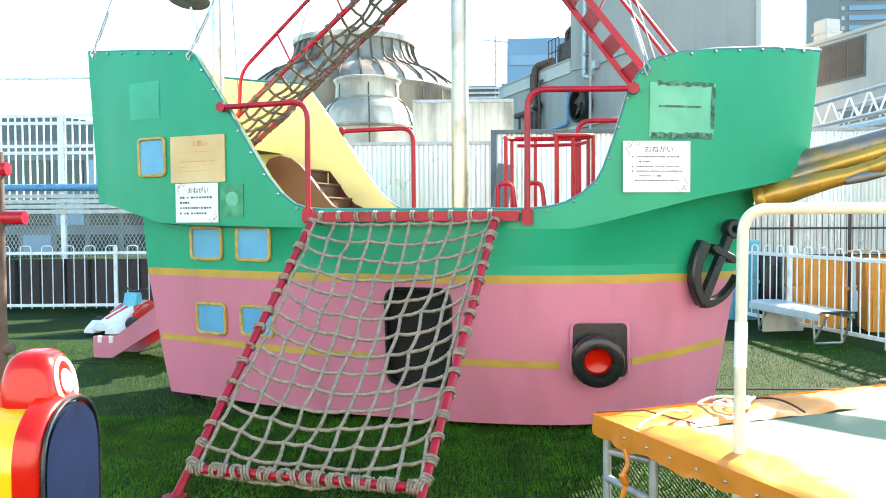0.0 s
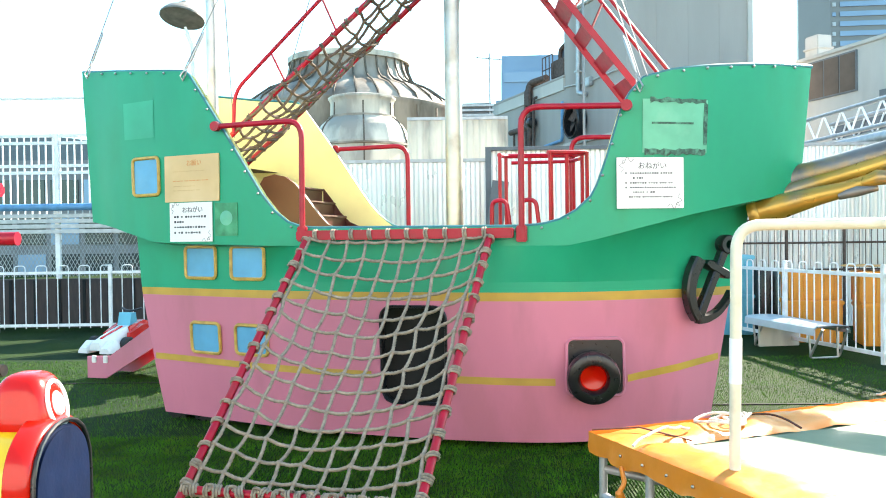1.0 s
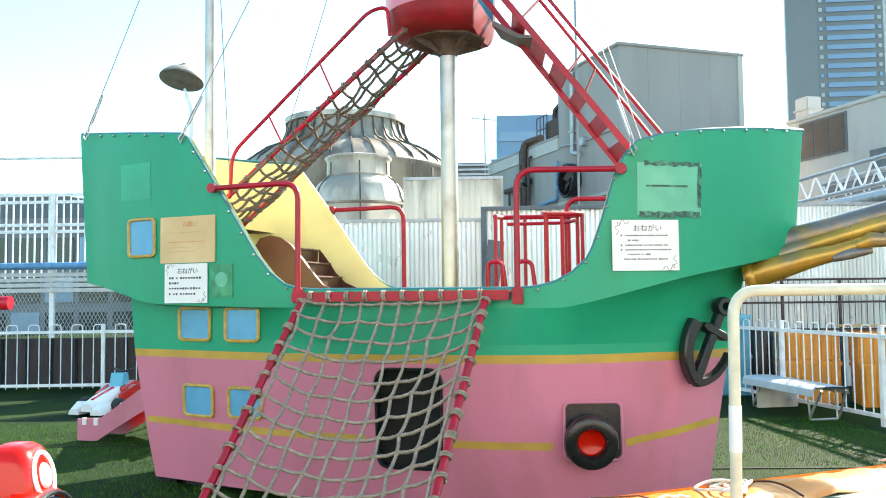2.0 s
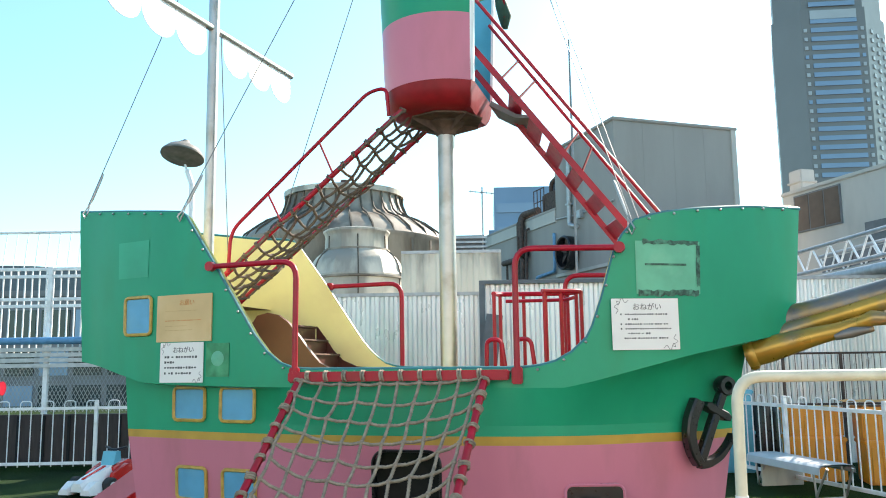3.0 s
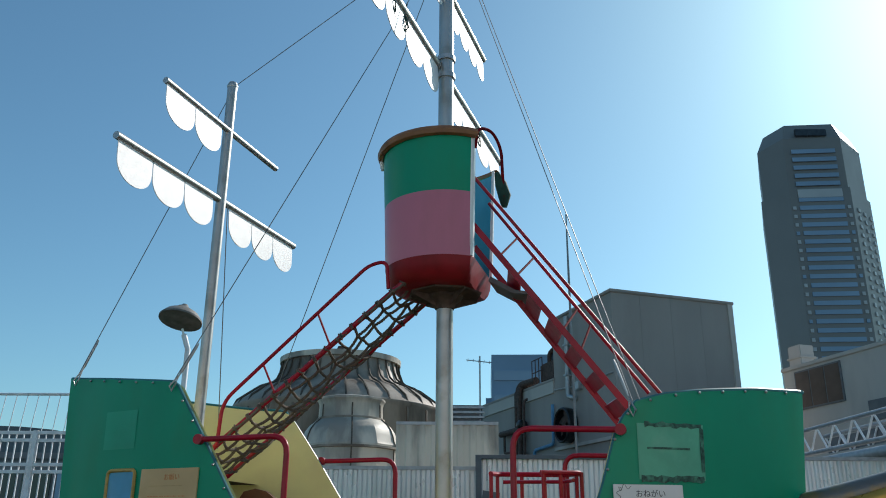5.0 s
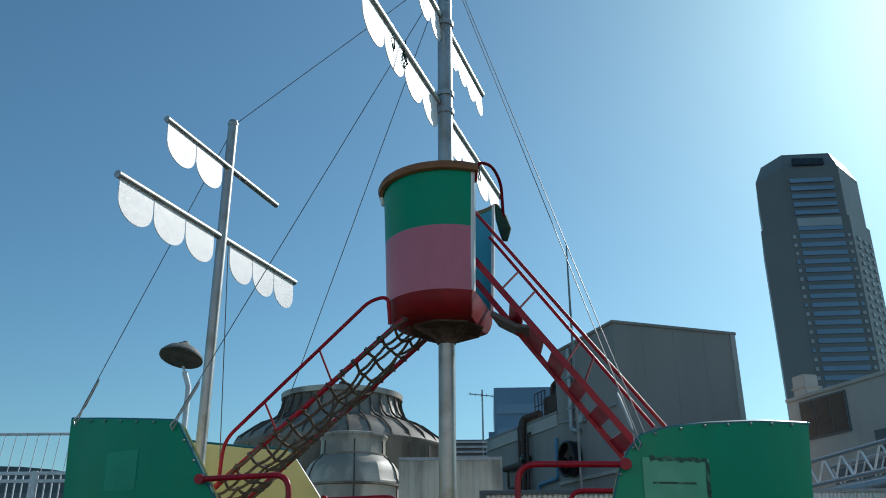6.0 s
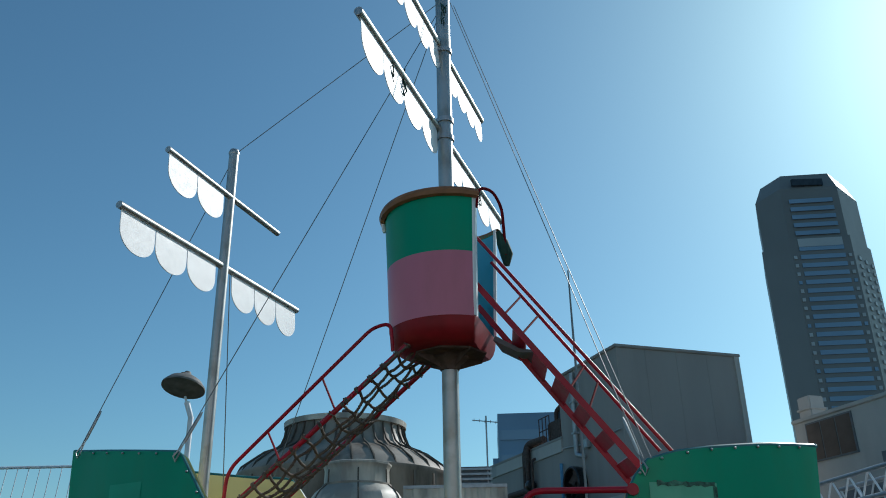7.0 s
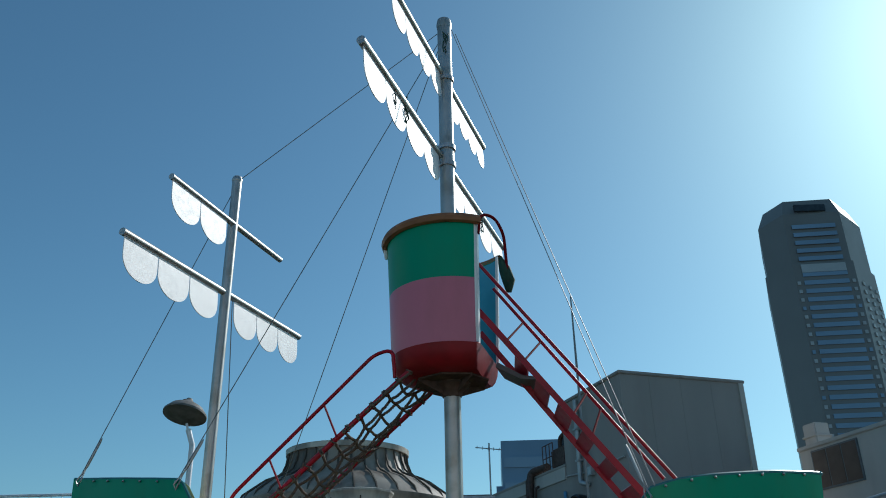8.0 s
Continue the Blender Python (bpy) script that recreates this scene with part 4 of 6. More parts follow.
for f, g in ((0.19, 0.2), (0.30, 0.31), (0.585, 0.585), (0.69, 0.665)):
    part("strut", tubed([LB[0].lerp(LB[1], f), H2[0].lerp(H2[1], g)], 0.010, 8), WINE, ladder, "dull dark red strut")

# ---- figurehead: gilded beam reaching out from under the bow ----
head = thing("figurehead", "worn gilded carved beam under the ship's bow", "figurehead", SHIP)
PEWTER = mat("worn_gilding", (0.17, 0.165, 0.16), 0.38, metal=0.4, vary=0.3, scale=4, stain=(0.40, 0.25, 0.06), stain_amount=0.8, stain_scale=3.5, stain_low=0.52)
part("upper_limb", tubed([(2.42, 0.0, 1.84), (2.74, 0.0, 2.03), (3.06, -0.09, 2.11), (3.42, -0.16, 2.205), (4.0, -0.22, 2.37), (4.6, -0.26, 2.55)], [0.07, 0.105, 0.10, 0.10, 0.12, 0.12], 20), PEWTER, head, "grey worn upper limb")
part("gold_roll", tubed([(2.45, -0.06, 1.80), (2.74, -0.09, 1.94), (3.06, -0.17, 2.035), (3.42, -0.24, 2.14), (4.0, -0.28, 2.30)], [0.05, 0.07, 0.06, 0.065, 0.06], 16), GOLDSTAT, head, "gold lower edge of the limb")
part("lower_limb", tubed([(2.42, -0.12, 1.755), (2.58, -0.17, 1.80), (2.75, -0.21, 1.85), (2.9, -0.25, 1.89), (3.05, -0.26, 1.925), (3.25, -0.27, 2.0)], [0.10, 0.10, 0.085, 0.07, 0.06, 0.045], 18), GOLDSTAT, head, "gold lower limb")
part("paw", tubed([(3.18, -0.28, 1.97), (3.28, -0.31, 2.01), (3.4, -0.31, 2.005), (3.5, -0.29, 2.05)], [0.04, 0.06, 0.05, 0.02], 12), GOLDSTAT, head)
part("paw", tubed([(3.02, -0.29, 1.88), (3.14, -0.32, 1.91), (3.28, -0.32, 1.93)], [0.03, 0.04, 0.02], 10), PEWTER, head)
part("socket", lathe(bmesh.new(), [(0.08, 0), (0.115, -0.01), (0.128, 0.02), (0.122, 0.05), (0.10, 0.07)], 18, Matrix.Translation((2.42, -0.12, 1.755)) @ pose(0, 0, 0, 0, 74, -5)), GOLDSTAT, head, "gold collar")

# ---- notices and plates on the ship ----
def plaque(name, label, a, b, material, out=0.012, thick=0.006, category="sign"):
    """A flat plate on the bulwark between two corners given as (u, z)."""
    (u0, z0), (u1, z1) = a, b
    p, q = up_z(u0, (z0 + z1) / 2), up_z(u1, (z0 + z1) / 2)
    c, d = (p + q) / 2, (q - p).normalized()
    nrm = Vector((d.y, -d.x, 0))
    w, h = (q - p).length, z1 - z0
    m = SHIP @ Matrix.Translation(c + nrm * out) @ Matrix.Rotation(math.atan2(d.y, d.x), 4, "Z") @ pose(0, 0, 0, 90)
    t = thing(name, label, category, m)
    part("plate", prism(rounded(-w / 2, -h / 2, w / 2, h / 2, 0.004, 2), -thick, "z"), material, t, smooth=False)
    return t, w, h


def bars(t, w, rows, material, seed, height=0.014):
    """Unreadable small print as plain short bars: rows of (y, x0, x1)."""
    rng = random.Random(seed)
    for y, x0, x1 in rows:
        bm = bmesh.new()
        x, g = x0, height * 0.9
        while x < x1 - g:
            h = height * rng.uniform(0.18, 0.3)
            box(bm, (x, y - h, 0.0004), (x + g * rng.uniform(0.55, 0.8), y + h, 0.0012))
            x += g * (1.0 if rng.random() < 0.9 else 1.6)
        tagged(part("text_line", bm, material, t, smooth=False), kind="stuff")


def flourish(t, cx, cy, s, sx, sy):
    pts = [(cx + sx * s * k / 14, cy + sy * s * 0.35 * math.sin(k * 0.75) * (1 - k / 18), 0.001) for k in range(15)]
    part("flourish", tubed(pts, 0.0016, 4), INK, t)
    part("flourish", tubed([(cx + sx * s * 0.3 * math.sin(k * 0.75) * (1 - k / 18), cy + sy * s * k / 14, 0.001) for k in range(15)], 0.0016, 4), INK, t)


t, w, h = plaque("notice", "white paper notice with Japanese writing on the bow", (1.452, 1.80), (1.934, 2.165), PAPER, 0.03)
lettering("title", "おねがい", 0.054, t, Matrix.Translation((0.015, 0.12, 0.001)), INK)
bars(t, w, [(0.07, -0.15, 0.17), (0.035, -0.13, -0.03), (0.0, -0.15, 0.19), (-0.033, -0.15, 0.2), (-0.066, -0.13, 0.04), (-0.1, -0.16, 0.17)], INK, 3, 0.02)
for y in (0.07, 0.0, -0.033):
    part("text_line", boxed((-0.185, y - 0.006, 0.0004), (-0.175, y + 0.006, 0.0012)), INK, t, smooth=False)
flourish(t, -0.21, 0.165, 0.09, 1, -1)
flourish(t, 0.215, -0.165, 0.09, -1, 1)
t, w, h = plaque("notice", "small white paper notice with Japanese writing below a tan board", (-2.275, 1.60), (-1.82, 1.928), PAPER, 0.014)
lettering("title", "おねがい", 0.056, t, Matrix.Translation((0.02, 0.10, 0.001)), INK)
bars(t, w, [(0.045, -0.18, 0.18), (0.002, -0.18, -0.06), (-0.042, -0.18, 0.18), (-0.088, -0.18, 0.14)], INK, 5, 0.032)
flourish(t, -0.2, 0.15, 0.08, 1, -1)
flourish(t, 0.2, -0.15, 0.08, -1, 1)
t, w, h = plaque("notice_board", "sun-faded tan notice board with orange writing", (-2.325, 1.935), (-1.745, 2.325), TANBOARD, 0.016, 0.012)
lettering("title", "お願い", 0.055, t, Matrix.Translation((0.03, 0.125, 0.001)), INKRED)
bars(t, w, [(-0.02, -0.2, 0.2)], INKRED, 8, 0.016)
faint = mat("bleached_print", (0.55, 0.36, 0.16), 0.6)
bars(t, w, [(0.06, -0.2, 0.15), (-0.065, -0.2, 0.05), (-0.1, -0.2, 0.1)], faint, 9, 0.012)
t, w, h = plaque("plate", "small green plate with a pale worn mark", (-1.795, 1.645), (-1.575, 1.915), mat("deep_green_plate", (0.01, 0.22, 0.09), 0.35, vary=0.3, scale=9, stain=(0.05, 0.35, 0.17), stain_amount=0.8, stain_scale=6), 0.008)
part("mark", moved(lathe(bmesh.new(), [(0.001, 0.002), (0.06, 0.001), (0.065, -0.001)], 14), pose(0, 0.01, 0, 0, 0, 0)), PATCH, t, "pale worn mark")
# repainted rectangle on the bow where a board was taken off
def on_bow(u0, z0, u1, z1, off, ragged=0.0, seed=0):
    """A thin skin lying on the bulwark, with edges ragged by so much."""
    rng = random.Random(seed)
    bm = bmesh.new()
    us = [u0 + (u1 - u0) * i / 16 for i in range(17)]
    lo = [z0 + rng.uniform(-1, 1) * ragged for _ in us]
    hi = [z1 + rng.uniform(-1, 1) * ragged for _ in us]
    sheet(bm, [[up_z(u + (rng.uniform(-1, 1) * ragged if 0 < k < 2 else 0), a + (b - a) * k / 2, -1, off) for u, a, b in zip(us, lo, hi)] for k in range(3)])
    return bm
pt = thing("repaint_patch", "pale green repainted rectangle with scraped dark edges on the bow", "patch", SHIP)
part("panel", on_bow(1.645, 2.20, 2.11, 2.585, 0.006), PATCH, pt)
for box4, sd in (((1.70, 2.56, 2.10, 2.592), 1), ((2.085, 2.26, 2.112, 2.56), 2), ((1.66, 2.185, 2.10, 2.225), 3)):
    part("scrape", on_bow(*box4, 0.009, 0.009, sd), SCAR, pt, "dark scraped adhesive")
part("slot", on_bow(1.71, 2.405, 2.01, 2.42, 0.010), SCAR, pt, "dark slot")
# an older square repair on the stern, a shade off
part("repair", on_bow(-2.84, 2.50, -2.46, 2.82, 0.004), mat("patched_green", (0.004, 0.335, 0.185), 0.42, vary=0.1, scale=3), pt)

# ---- trampoline in the foreground ----
TRM = pose(0.84, 3.76, 0, 0, 0, 23)
tr = thing("trampoline", "low trampoline with orange vinyl edge pads and pale mat", "trampoline", TRM)
L, Wd, H, PW = 3.2, 3.0, 0.6, 0.36
part("jumping_mat", boxed((PW - 0.04, -Wd + PW, H - 0.03), (L - PW, -PW + 0.04, H - 0.022)), MAT_GREEN, tr, "pale green woven mat", smooth=False)


def pad(x0, y0, x1, y1, seed, along):
    """A soft vinyl pad: a quilted top and a drooping skirt."""
    bm = bmesh.new()
    n, k = 60, 12
    rows = []
    for j in range(k + 1):
        row = []
        for i in range(n + 1):
            f, g = i / n, j / k
            x, y = (x0 + (x1 - x0) * f, y0 + (y1 - y0) * g) if along == "x" else (x0 + (x1 - x0) * g, y1 + (y0 - y1) * f)
            puff = 0.045 * (max(0, math.sin(math.pi * g)) ** 0.5) * (0.55 + 0.45 * abs(math.sin(math.pi * f * 3)) ** 0.4)
            row.append(Vector((x, y, H - 0.02 + puff + 0.022 * noise.noise((x * 5, y * 5, seed)) + 0.009 * noise.noise((x * 17, y * 17, seed)))))
        rows.append(row)
    return sheet(bm, rows)
part("edge_pad", pad(0, -PW, L, 0, 1, "x"), ORANGE, tr)
part("edge_pad", pad(0, -Wd, PW, -PW, 2, "y"), ORANGE, tr)
for x in (1.05, 2.05):
    part("seam", tubed([(x, -PW * f, H + 0.03 * math.sin(math.pi * f) - 0.004) for f in [i / 8 for i in range(9)]], 0.006, 5), BROWN, tr, "dark stitched seam")
part("seam", tubed([(0.01, -0.01, H + 0.012), (0.18, -0.18, H + 0.045), (PW, -PW, H)], 0.005, 5), BROWN, tr, "mitred corner seam")
part("edge_pad", pad(L - PW, -Wd, L, -PW, 3, "y"), ORANGE, tr)
def skirt(pts, seed):
    bm = bmesh.new()
    rows = [[Vector((x, y, H + 0.005 - 0.105 * g)) + Vector((0.02 * g * noise.noise((x * 11, y * 11, g * 2 + seed)), 0.02 * g * noise.noise((y * 11, x * 11, g + seed)), 0.045 * noise.noise((x * 5, y * 5, seed)) * g)) for x, y in pts] for g in (0, 0.3, 0.7, 1)]
    return sheet(bm, rows)
part("skirt", skirt([(-0.005, -Wd + Wd * i / 90) for i in range(91)], 4), ORANGE, tr)
part("skirt", skirt([(L * i / 90, 0.005) for i in range(91)], 7), ORANGE, tr)
for pts in ([(0.05, -0.05, 0), (0.05, -0.05, H - 0.05)], [(0.05, -0.05, 0.28), (0.05, -2.9, 0.28)], [(0.05, -0.45, 0), (0.05, -0.45, H - 0.05)], [(0.05, -2.4, 0), (0.05, -2.4, H - 0.05)], [(0.05, -0.05, 0.42), (0.6, -0.45, 0.3)], [(3.1, -0.05, 0), (3.1, -0.05, H - 0.05)], [(3.1, -2.9, 0), (3.1, -2.9, H - 0.05)]):
    part("frame_tube", tubed(pts, 0.021, 10), GALV, tr)
def strap(x0, y0, x1, y1, seed, lift=0.03):
    rng = random.Random(seed)
    pts = [(x0 + (x1 - x0) * f, y0 + (y1 - y0) * f, H + lift + 0.04 * math.sin(math.pi * f) + rng.uniform(-0.006, 0.006)) for f in [i / 12 for i in range(13)]]
    return tubed(pts, 0.0075, 6)
part("tie", strap(-0.02, -0.42, 0.42, -0.26, 1), CORD, tr, "pale cord tie")
for k in range(4):
    c = [(0.66 + 0.05 * k + (0.13 - 0.02 * k) * math.cos(q), -0.2 + (0.12 - 0.03 * k) * math.sin(q + 0.3 * k), H + 0.045 + 0.012 * math.sin(q * 2 + k)) for q in [2 * math.pi * i / 16 for i in range(17)]]
    part("tie", tubed(c, 0.008, 6), CORD, tr, "coiled pale cord")
part("tie", strap(1.98, -0.4, 2.0, 0.01, 3), CORD, tr, "pale cord tie")
part("tie", tubed(bent([(-0.01, -0.3, 0.5), (0.0, -0.32, 0.42), (-0.03, -0.31, 0.38), (0.0, -0.3, 0.33), (-0.02, -0.29, 0.24)], 0.04), [0.012] * 10 + [0.022] * 6 + [0.014] * 4, 8), ORANGE, tr, "knotted orange strap")
bm = bmesh.new()
bmesh.ops.create_uvsphere(bm, u_segments=8, v_segments=4, radius=0.008)
stud = mesh_of("stud", bm, CHROME, True)
for k in range(10):
    piece("stud", stud, tr, Matrix.Translation((-0.012, -0.3 - 0.18 * k, H - 0.05)))

gate = thing("safety_frame", "cream painted bent tube frame beside the trampoline", "frame", pose(1.352, 3.0, 0))
part("tube", tubed(bent([(-0.02, 0, 0), (0.0, 0, 1.645), (2.4, 0.02, 1.648), (2.4, 0.02, 0)], 0.11, 8), 0.024, 14), CREAM, gate)
part("tape_sleeve", tubed([(-0.008, 0, 0.98), (-0.005, 0, 1.17)], 0.0265, 14), PAPER, gate, "white tape wrapped round the tube")

# ---- toy train car at the camera's side ----
train = thing("ride_train", "glossy red and yellow toy train car with blue padding", "kiddie ride", pose(-1.085, 2.1, 0, 0, 0, 2))
def arch(w, h0, h1, n=12):
    return [(-w, 0.25)] + [(-w * math.cos(math.pi * i / n), h0 + (h1 - h0) * math.sin(math.pi * i / n) ** 0.7) for i in range(n + 1)] + [(w, 0.25)]
def arched(w, h0, h1, x0, x1, bevel=0.0):
    bm = bmesh.new()
    prof = arch(w, h0, h1, 28)
    rows = [[Vector((x, y, z)) for y, z in prof] for x in (x0, x1)]
    sheet(bm, rows)
    for row in rows:
        bm.faces.new([bm.verts.new(p) for p in row])
    bmesh.ops.remove_doubles(bm, verts=bm.verts, dist=1e-5)
    if bevel:
        bmesh.ops.bevel(bm, geom=[e for e in bm.edges if abs(e.verts[0].co.x - e.verts[1].co.x) < 1e-5], offset=bevel, segments=4, affect="EDGES")
    return bm
part("chassis", boxed((-0.8, -0.17, 0.0), (0.0, 0.17, 0.27), 0.02), BLACK, train)
part("body", arched(0.215, 0.80, 1.03, -0.85, -0.07), TOYYEL, train, "yellow toy body")
bm = bmesh.new()
rows = []
for i in range(9):
    q = math.pi / 2 * i / 8
    ins = 0.032 * (1 - math.cos(q))
    rows.append([Vector((-0.07 + 0.07 * math.sin(q), y, z)) for y, z in arch(0.232 - ins, 0.83 - ins * 0.3, 1.062 - ins, 28)])
sheet(bm, [[Vector((-0.075, v.y * 0.98, v.z - 0.004)) for v in rows[0]]] + rows)
part("arch", bm, TOYRED, train, "red rounded arch")
part("padding", arched(0.195, 0.80, 1.02, -0.02, 0.012, 0.008), TOYBLUE, train, "dark blue padded opening")
part("edge_bead", tubed([(0.006, y, z) for y, z in arch(0.205, 0.815, 1.035)], 0.008, 8), BLACK, train)
hd = bmesh.new()
bmesh.ops.create_uvsphere(hd, u_segments=28, v_segments=18, radius=1.0)
for v in hd.verts:
    v.co = Vector([math.copysign(abs(q) ** 0.55, q) * r for q, r in zip(v.co, (0.10, 0.11, 0.14))])
    v.co = Vector((v.co.x * (1 - 0.25 * max(0, v.co.z / 0.15)) - 0.115, v.co.y * (1 - 0.2 * max(0, v.co.z / 0.15)) + 0.03, v.co.z + 1.05))
part("lamp_head", hd, TOYRED, train, "red lamp housing")
LM = Matrix.Translation((-0.028, 0.03, 1.085)) @ pose(0, 0, 0, 0, 78, 0)
part("lamp", lathe(bmesh.new(), [(0.001, 0.016), (0.028, 0.015), (0.033, 0.008), (0.033, -0.02)], 20, LM @ Matrix.Diagonal((1.25, 1, 1, 1))), TOYWHITE, train, "white round lamp")
part("lamp_ring", tubed([LM @ Vector((0.074 * math.cos(q), 0.062 * math.sin(q), 0.004)) for q in [2 * math.pi * i / 24 for i in range(24)]], 0.008, 6, True), TOYWHITE, train, "white outline")
post = thing("ride_post", "dark steel post with two rounded red arms", "kiddie ride", pose(-2.08, 3.5, 0))
part("post", tubed([(-0.03, 0, 0), (-0.03, 0, 1.95)], 0.026, 12), RUST, post)
for z, x in ((1.868, 0.02), (1.628, 0.10)):
    part("arm", tubed(bent([(-0.9, 0.1, z), (x - 0.03, 0, z), (x, 0, z)], 0.03), 0.034, 12), RED, post)
part("arm", tubed([(-0.9, 0.1, 0.98), (0.02, 0, 0.98)], 0.03, 10), RUST, post)

# ---- pink slide at the stern ----
sl = thing("small_slide", "pink slide side with a red underside behind the stern", "slide", pose(-4.27, 9.15, 0, 0, 0, -16))
prof = [(0, 0.01), (0, 0.26), (0.32, 0.275), (1.02, 0.72), (1.9, 1.35), (1.9, 0.95), (0.26, 0.01)]
part("side_board", prism(prof, 0.03), PINK, sl, smooth=False)
part("side_board", moved(prism(prof, 0.03), Matrix.Translation((0, 0.5, 0))), PINK, sl, smooth=False)
bm = bmesh.new()
sheet(bm, [[(x, y, z) for x, z in ((0.05, 0.16), (0.3, 0.17), (1.0, 0.58), (1.9, 1.2))] for y in (0.02, 0.51)])
part("chute", bm, TOYRED, sl)
bm = bmesh.new()
sheet(bm, [[(x, y, z) for x, z in ((0.42, 0.04), (0.95, 0.2), (1.9, 0.72))] for y in (0.05, 0.5)])
part("underside", bm, TOYRED, sl)
for x in (0.1, 0.26):
    part("latch", boxed((x - 0.03, -0.015, 0.19), (x + 0.03, 0.01, 0.275), 0.006), TOYWHITE, sl, "white latch")

# ---- toy racing car ----
kart = thing("ride_car", "red and white toy racing car parked on turf", "toy car", pose(-4.86, 11.6, 0, 0, 0, 72) @ Matrix.Scale(0.93, 4))
def hull_of(secs):
    """A body from cross-sections (x, half width, low, high)."""
    bm = bmesh.new()
    rows = [[Vector((x, -w, lo)), Vector((x, -w * 0.95, (lo + hi) / 2)), Vector((x, -w * 0.6, hi)), Vector((x, w * 0.6, hi)), Vector((x, w * 0.95, (lo + hi) / 2)), Vector((x, w, lo)), Vector((x, -w, lo))] for x, w, lo, hi in secs]
    sheet(bm, rows)
    bmesh.ops.remove_doubles(bm, verts=bm.verts, dist=1e-5)
    bmesh.ops.holes_fill(bm, edges=bm.edges)
    return bm
part("body", hull_of([(-0.62, 0.10, 0.08, 0.2), (-0.4, 0.14, 0.08, 0.28), (0, 0.16, 0.08, 0.40)]), TOYWHITE, kart, "white nose")
part("engine_cover", hull_of([(-0.02, 0.22, 0.08, 0.38), (0.3, 0.25, 0.1, 0.47), (0.55, 0.2, 0.12, 0.4)]), TOYRED, kart, "red rear body")
part("stripe", hull_of([(-0.5, 0.03, 0.2, 0.262), (-0.4, 0.035, 0.2, 0.288), (-0.05, 0.04, 0.3, 0.402)]), TOYRED, kart, "red nose stripe")
part("side_pod", moved(hull_of([(-0.2, 0.05, 0.1, 0.3), (0.1, 0.08, 0.1, 0.42), (0.5, 0.06, 0.1, 0.38)]), Matrix.Translation((0.05, -0.23, 0))), TOYRED, kart, "red side")
part("side_pod", moved(hull_of([(-0.2, 0.05, 0.1, 0.3), (0.1, 0.08, 0.1, 0.42), (0.5, 0.06, 0.1, 0.38)]), Matrix.Translation((0.05, 0.23, 0))), TOYRED, kart, "red side")
for y in (-0.2, 0.2):
    part("fender", moved(hull_of([(-0.6, 0.09, 0.04, 0.12), (-0.45, 0.11, 0.04, 0.22), (-0.25, 0.07, 0.06, 0.2)]), Matrix.Translation((-0.06, y, 0))), TOYWHITE, kart, "white front fender")
for x, y, r in ((-0.28, -0.31, 0.13), (-0.28, 0.31, 0.13), (0.42, -0.33, 0.15), (0.42, 0.33, 0.15)):
    wheel = part("wheel", lathe(bmesh.new(), [(0.07, -0.06), (r - 0.02, -0.06), (r, -0.04), (r, 0.04), (r - 0.02, 0.06), (0.07, 0.06)], 20, Matrix.Translation((x, y, r)) @ pose(0, 0, 0, 90)), TYRE, kart, "black tyre")
    part("rim", lathe(bmesh.new(), [(0.001, -0.065), (0.065, -0.062), (0.072, -0.03), (0.072, 0.03), (0.065, 0.062), (0.001, 0.065)], 16, Matrix.Translation((x, y, r)) @ pose(0, 0, 0, 90)), TOYWHITE, wheel, "white hub")
part("screen", moved(prism([(-0.05, 0.40), (0.12, 0.46), (0.1, 0.6), (0.0, 0.6)], 0.24), Matrix.Translation((0.05, -0.12, 0))), CRATE_B, kart, "light blue windscreen")
part("handlebar", tubed(bent([(0.2, -0.2, 0.66), (0.15, -0.05, 0.62), (0.15, 0.05, 0.62), (0.2, 0.2, 0.66)], 0.04), 0.018), BLACK, kart)
part("stem", tubed([(0.15, 0, 0.44), (0.15, 0, 0.62)], 0.015), BLACK, kart)

# ---- bench ----
bench = thing("bench", "pale blue plastic bench on bent steel legs", "bench", pose(4.28, 11.55, 0, 0, 0, -79))
# local x runs along the seat
bm = bmesh.new()
n = 10
prof = [(-0.03, 0.34), (-0.02, 0.41)] + [(0.02 + 0.42 * i / n, 0.435 + 0.008 * math.sin(math.pi * i / n)) for i in range(n + 1)] + [(0.47, 0.41), (0.48, 0.36)]
rows = [[Vector((x, y, z)) for y, z in prof] for x in (-0.12, 0.3, 0.7, 1.1, 1.55)]
sheet(bm, rows)
sheet(bm, [[Vector((p.x, p.y, p.z - 0.02)) for p in r] for r in rows])
part("seat", bm, BENCH, bench, "pale blue moulded seat")
for x in (0.05, 1.38):
    part("leg", tubed(bent([(x + 0.22, 0.06, 0.40), (x, 0.02, 0.015), (x, 0.44, 0.015), (x + 0.22, 0.40, 0.40)], 0.06), 0.016), STEEL, bench)
    part("leg", tubed([(x - 0.02, 0.02, 0.4), (x, 0.04, 0.03)], 0.014), STEEL, bench)
    part("leg", tubed([(x - 0.02, 0.42, 0.4), (x, 0.42, 0.03)], 0.014), STEEL, bench)
boxx = solid("board", boxed((0, 0, 0.01), (0.03, 0.62, 0.40), 0.004), TANK, "cream board standing under the bench", "board", pose(4.33, 11.4, 0, 0, 0, -79))


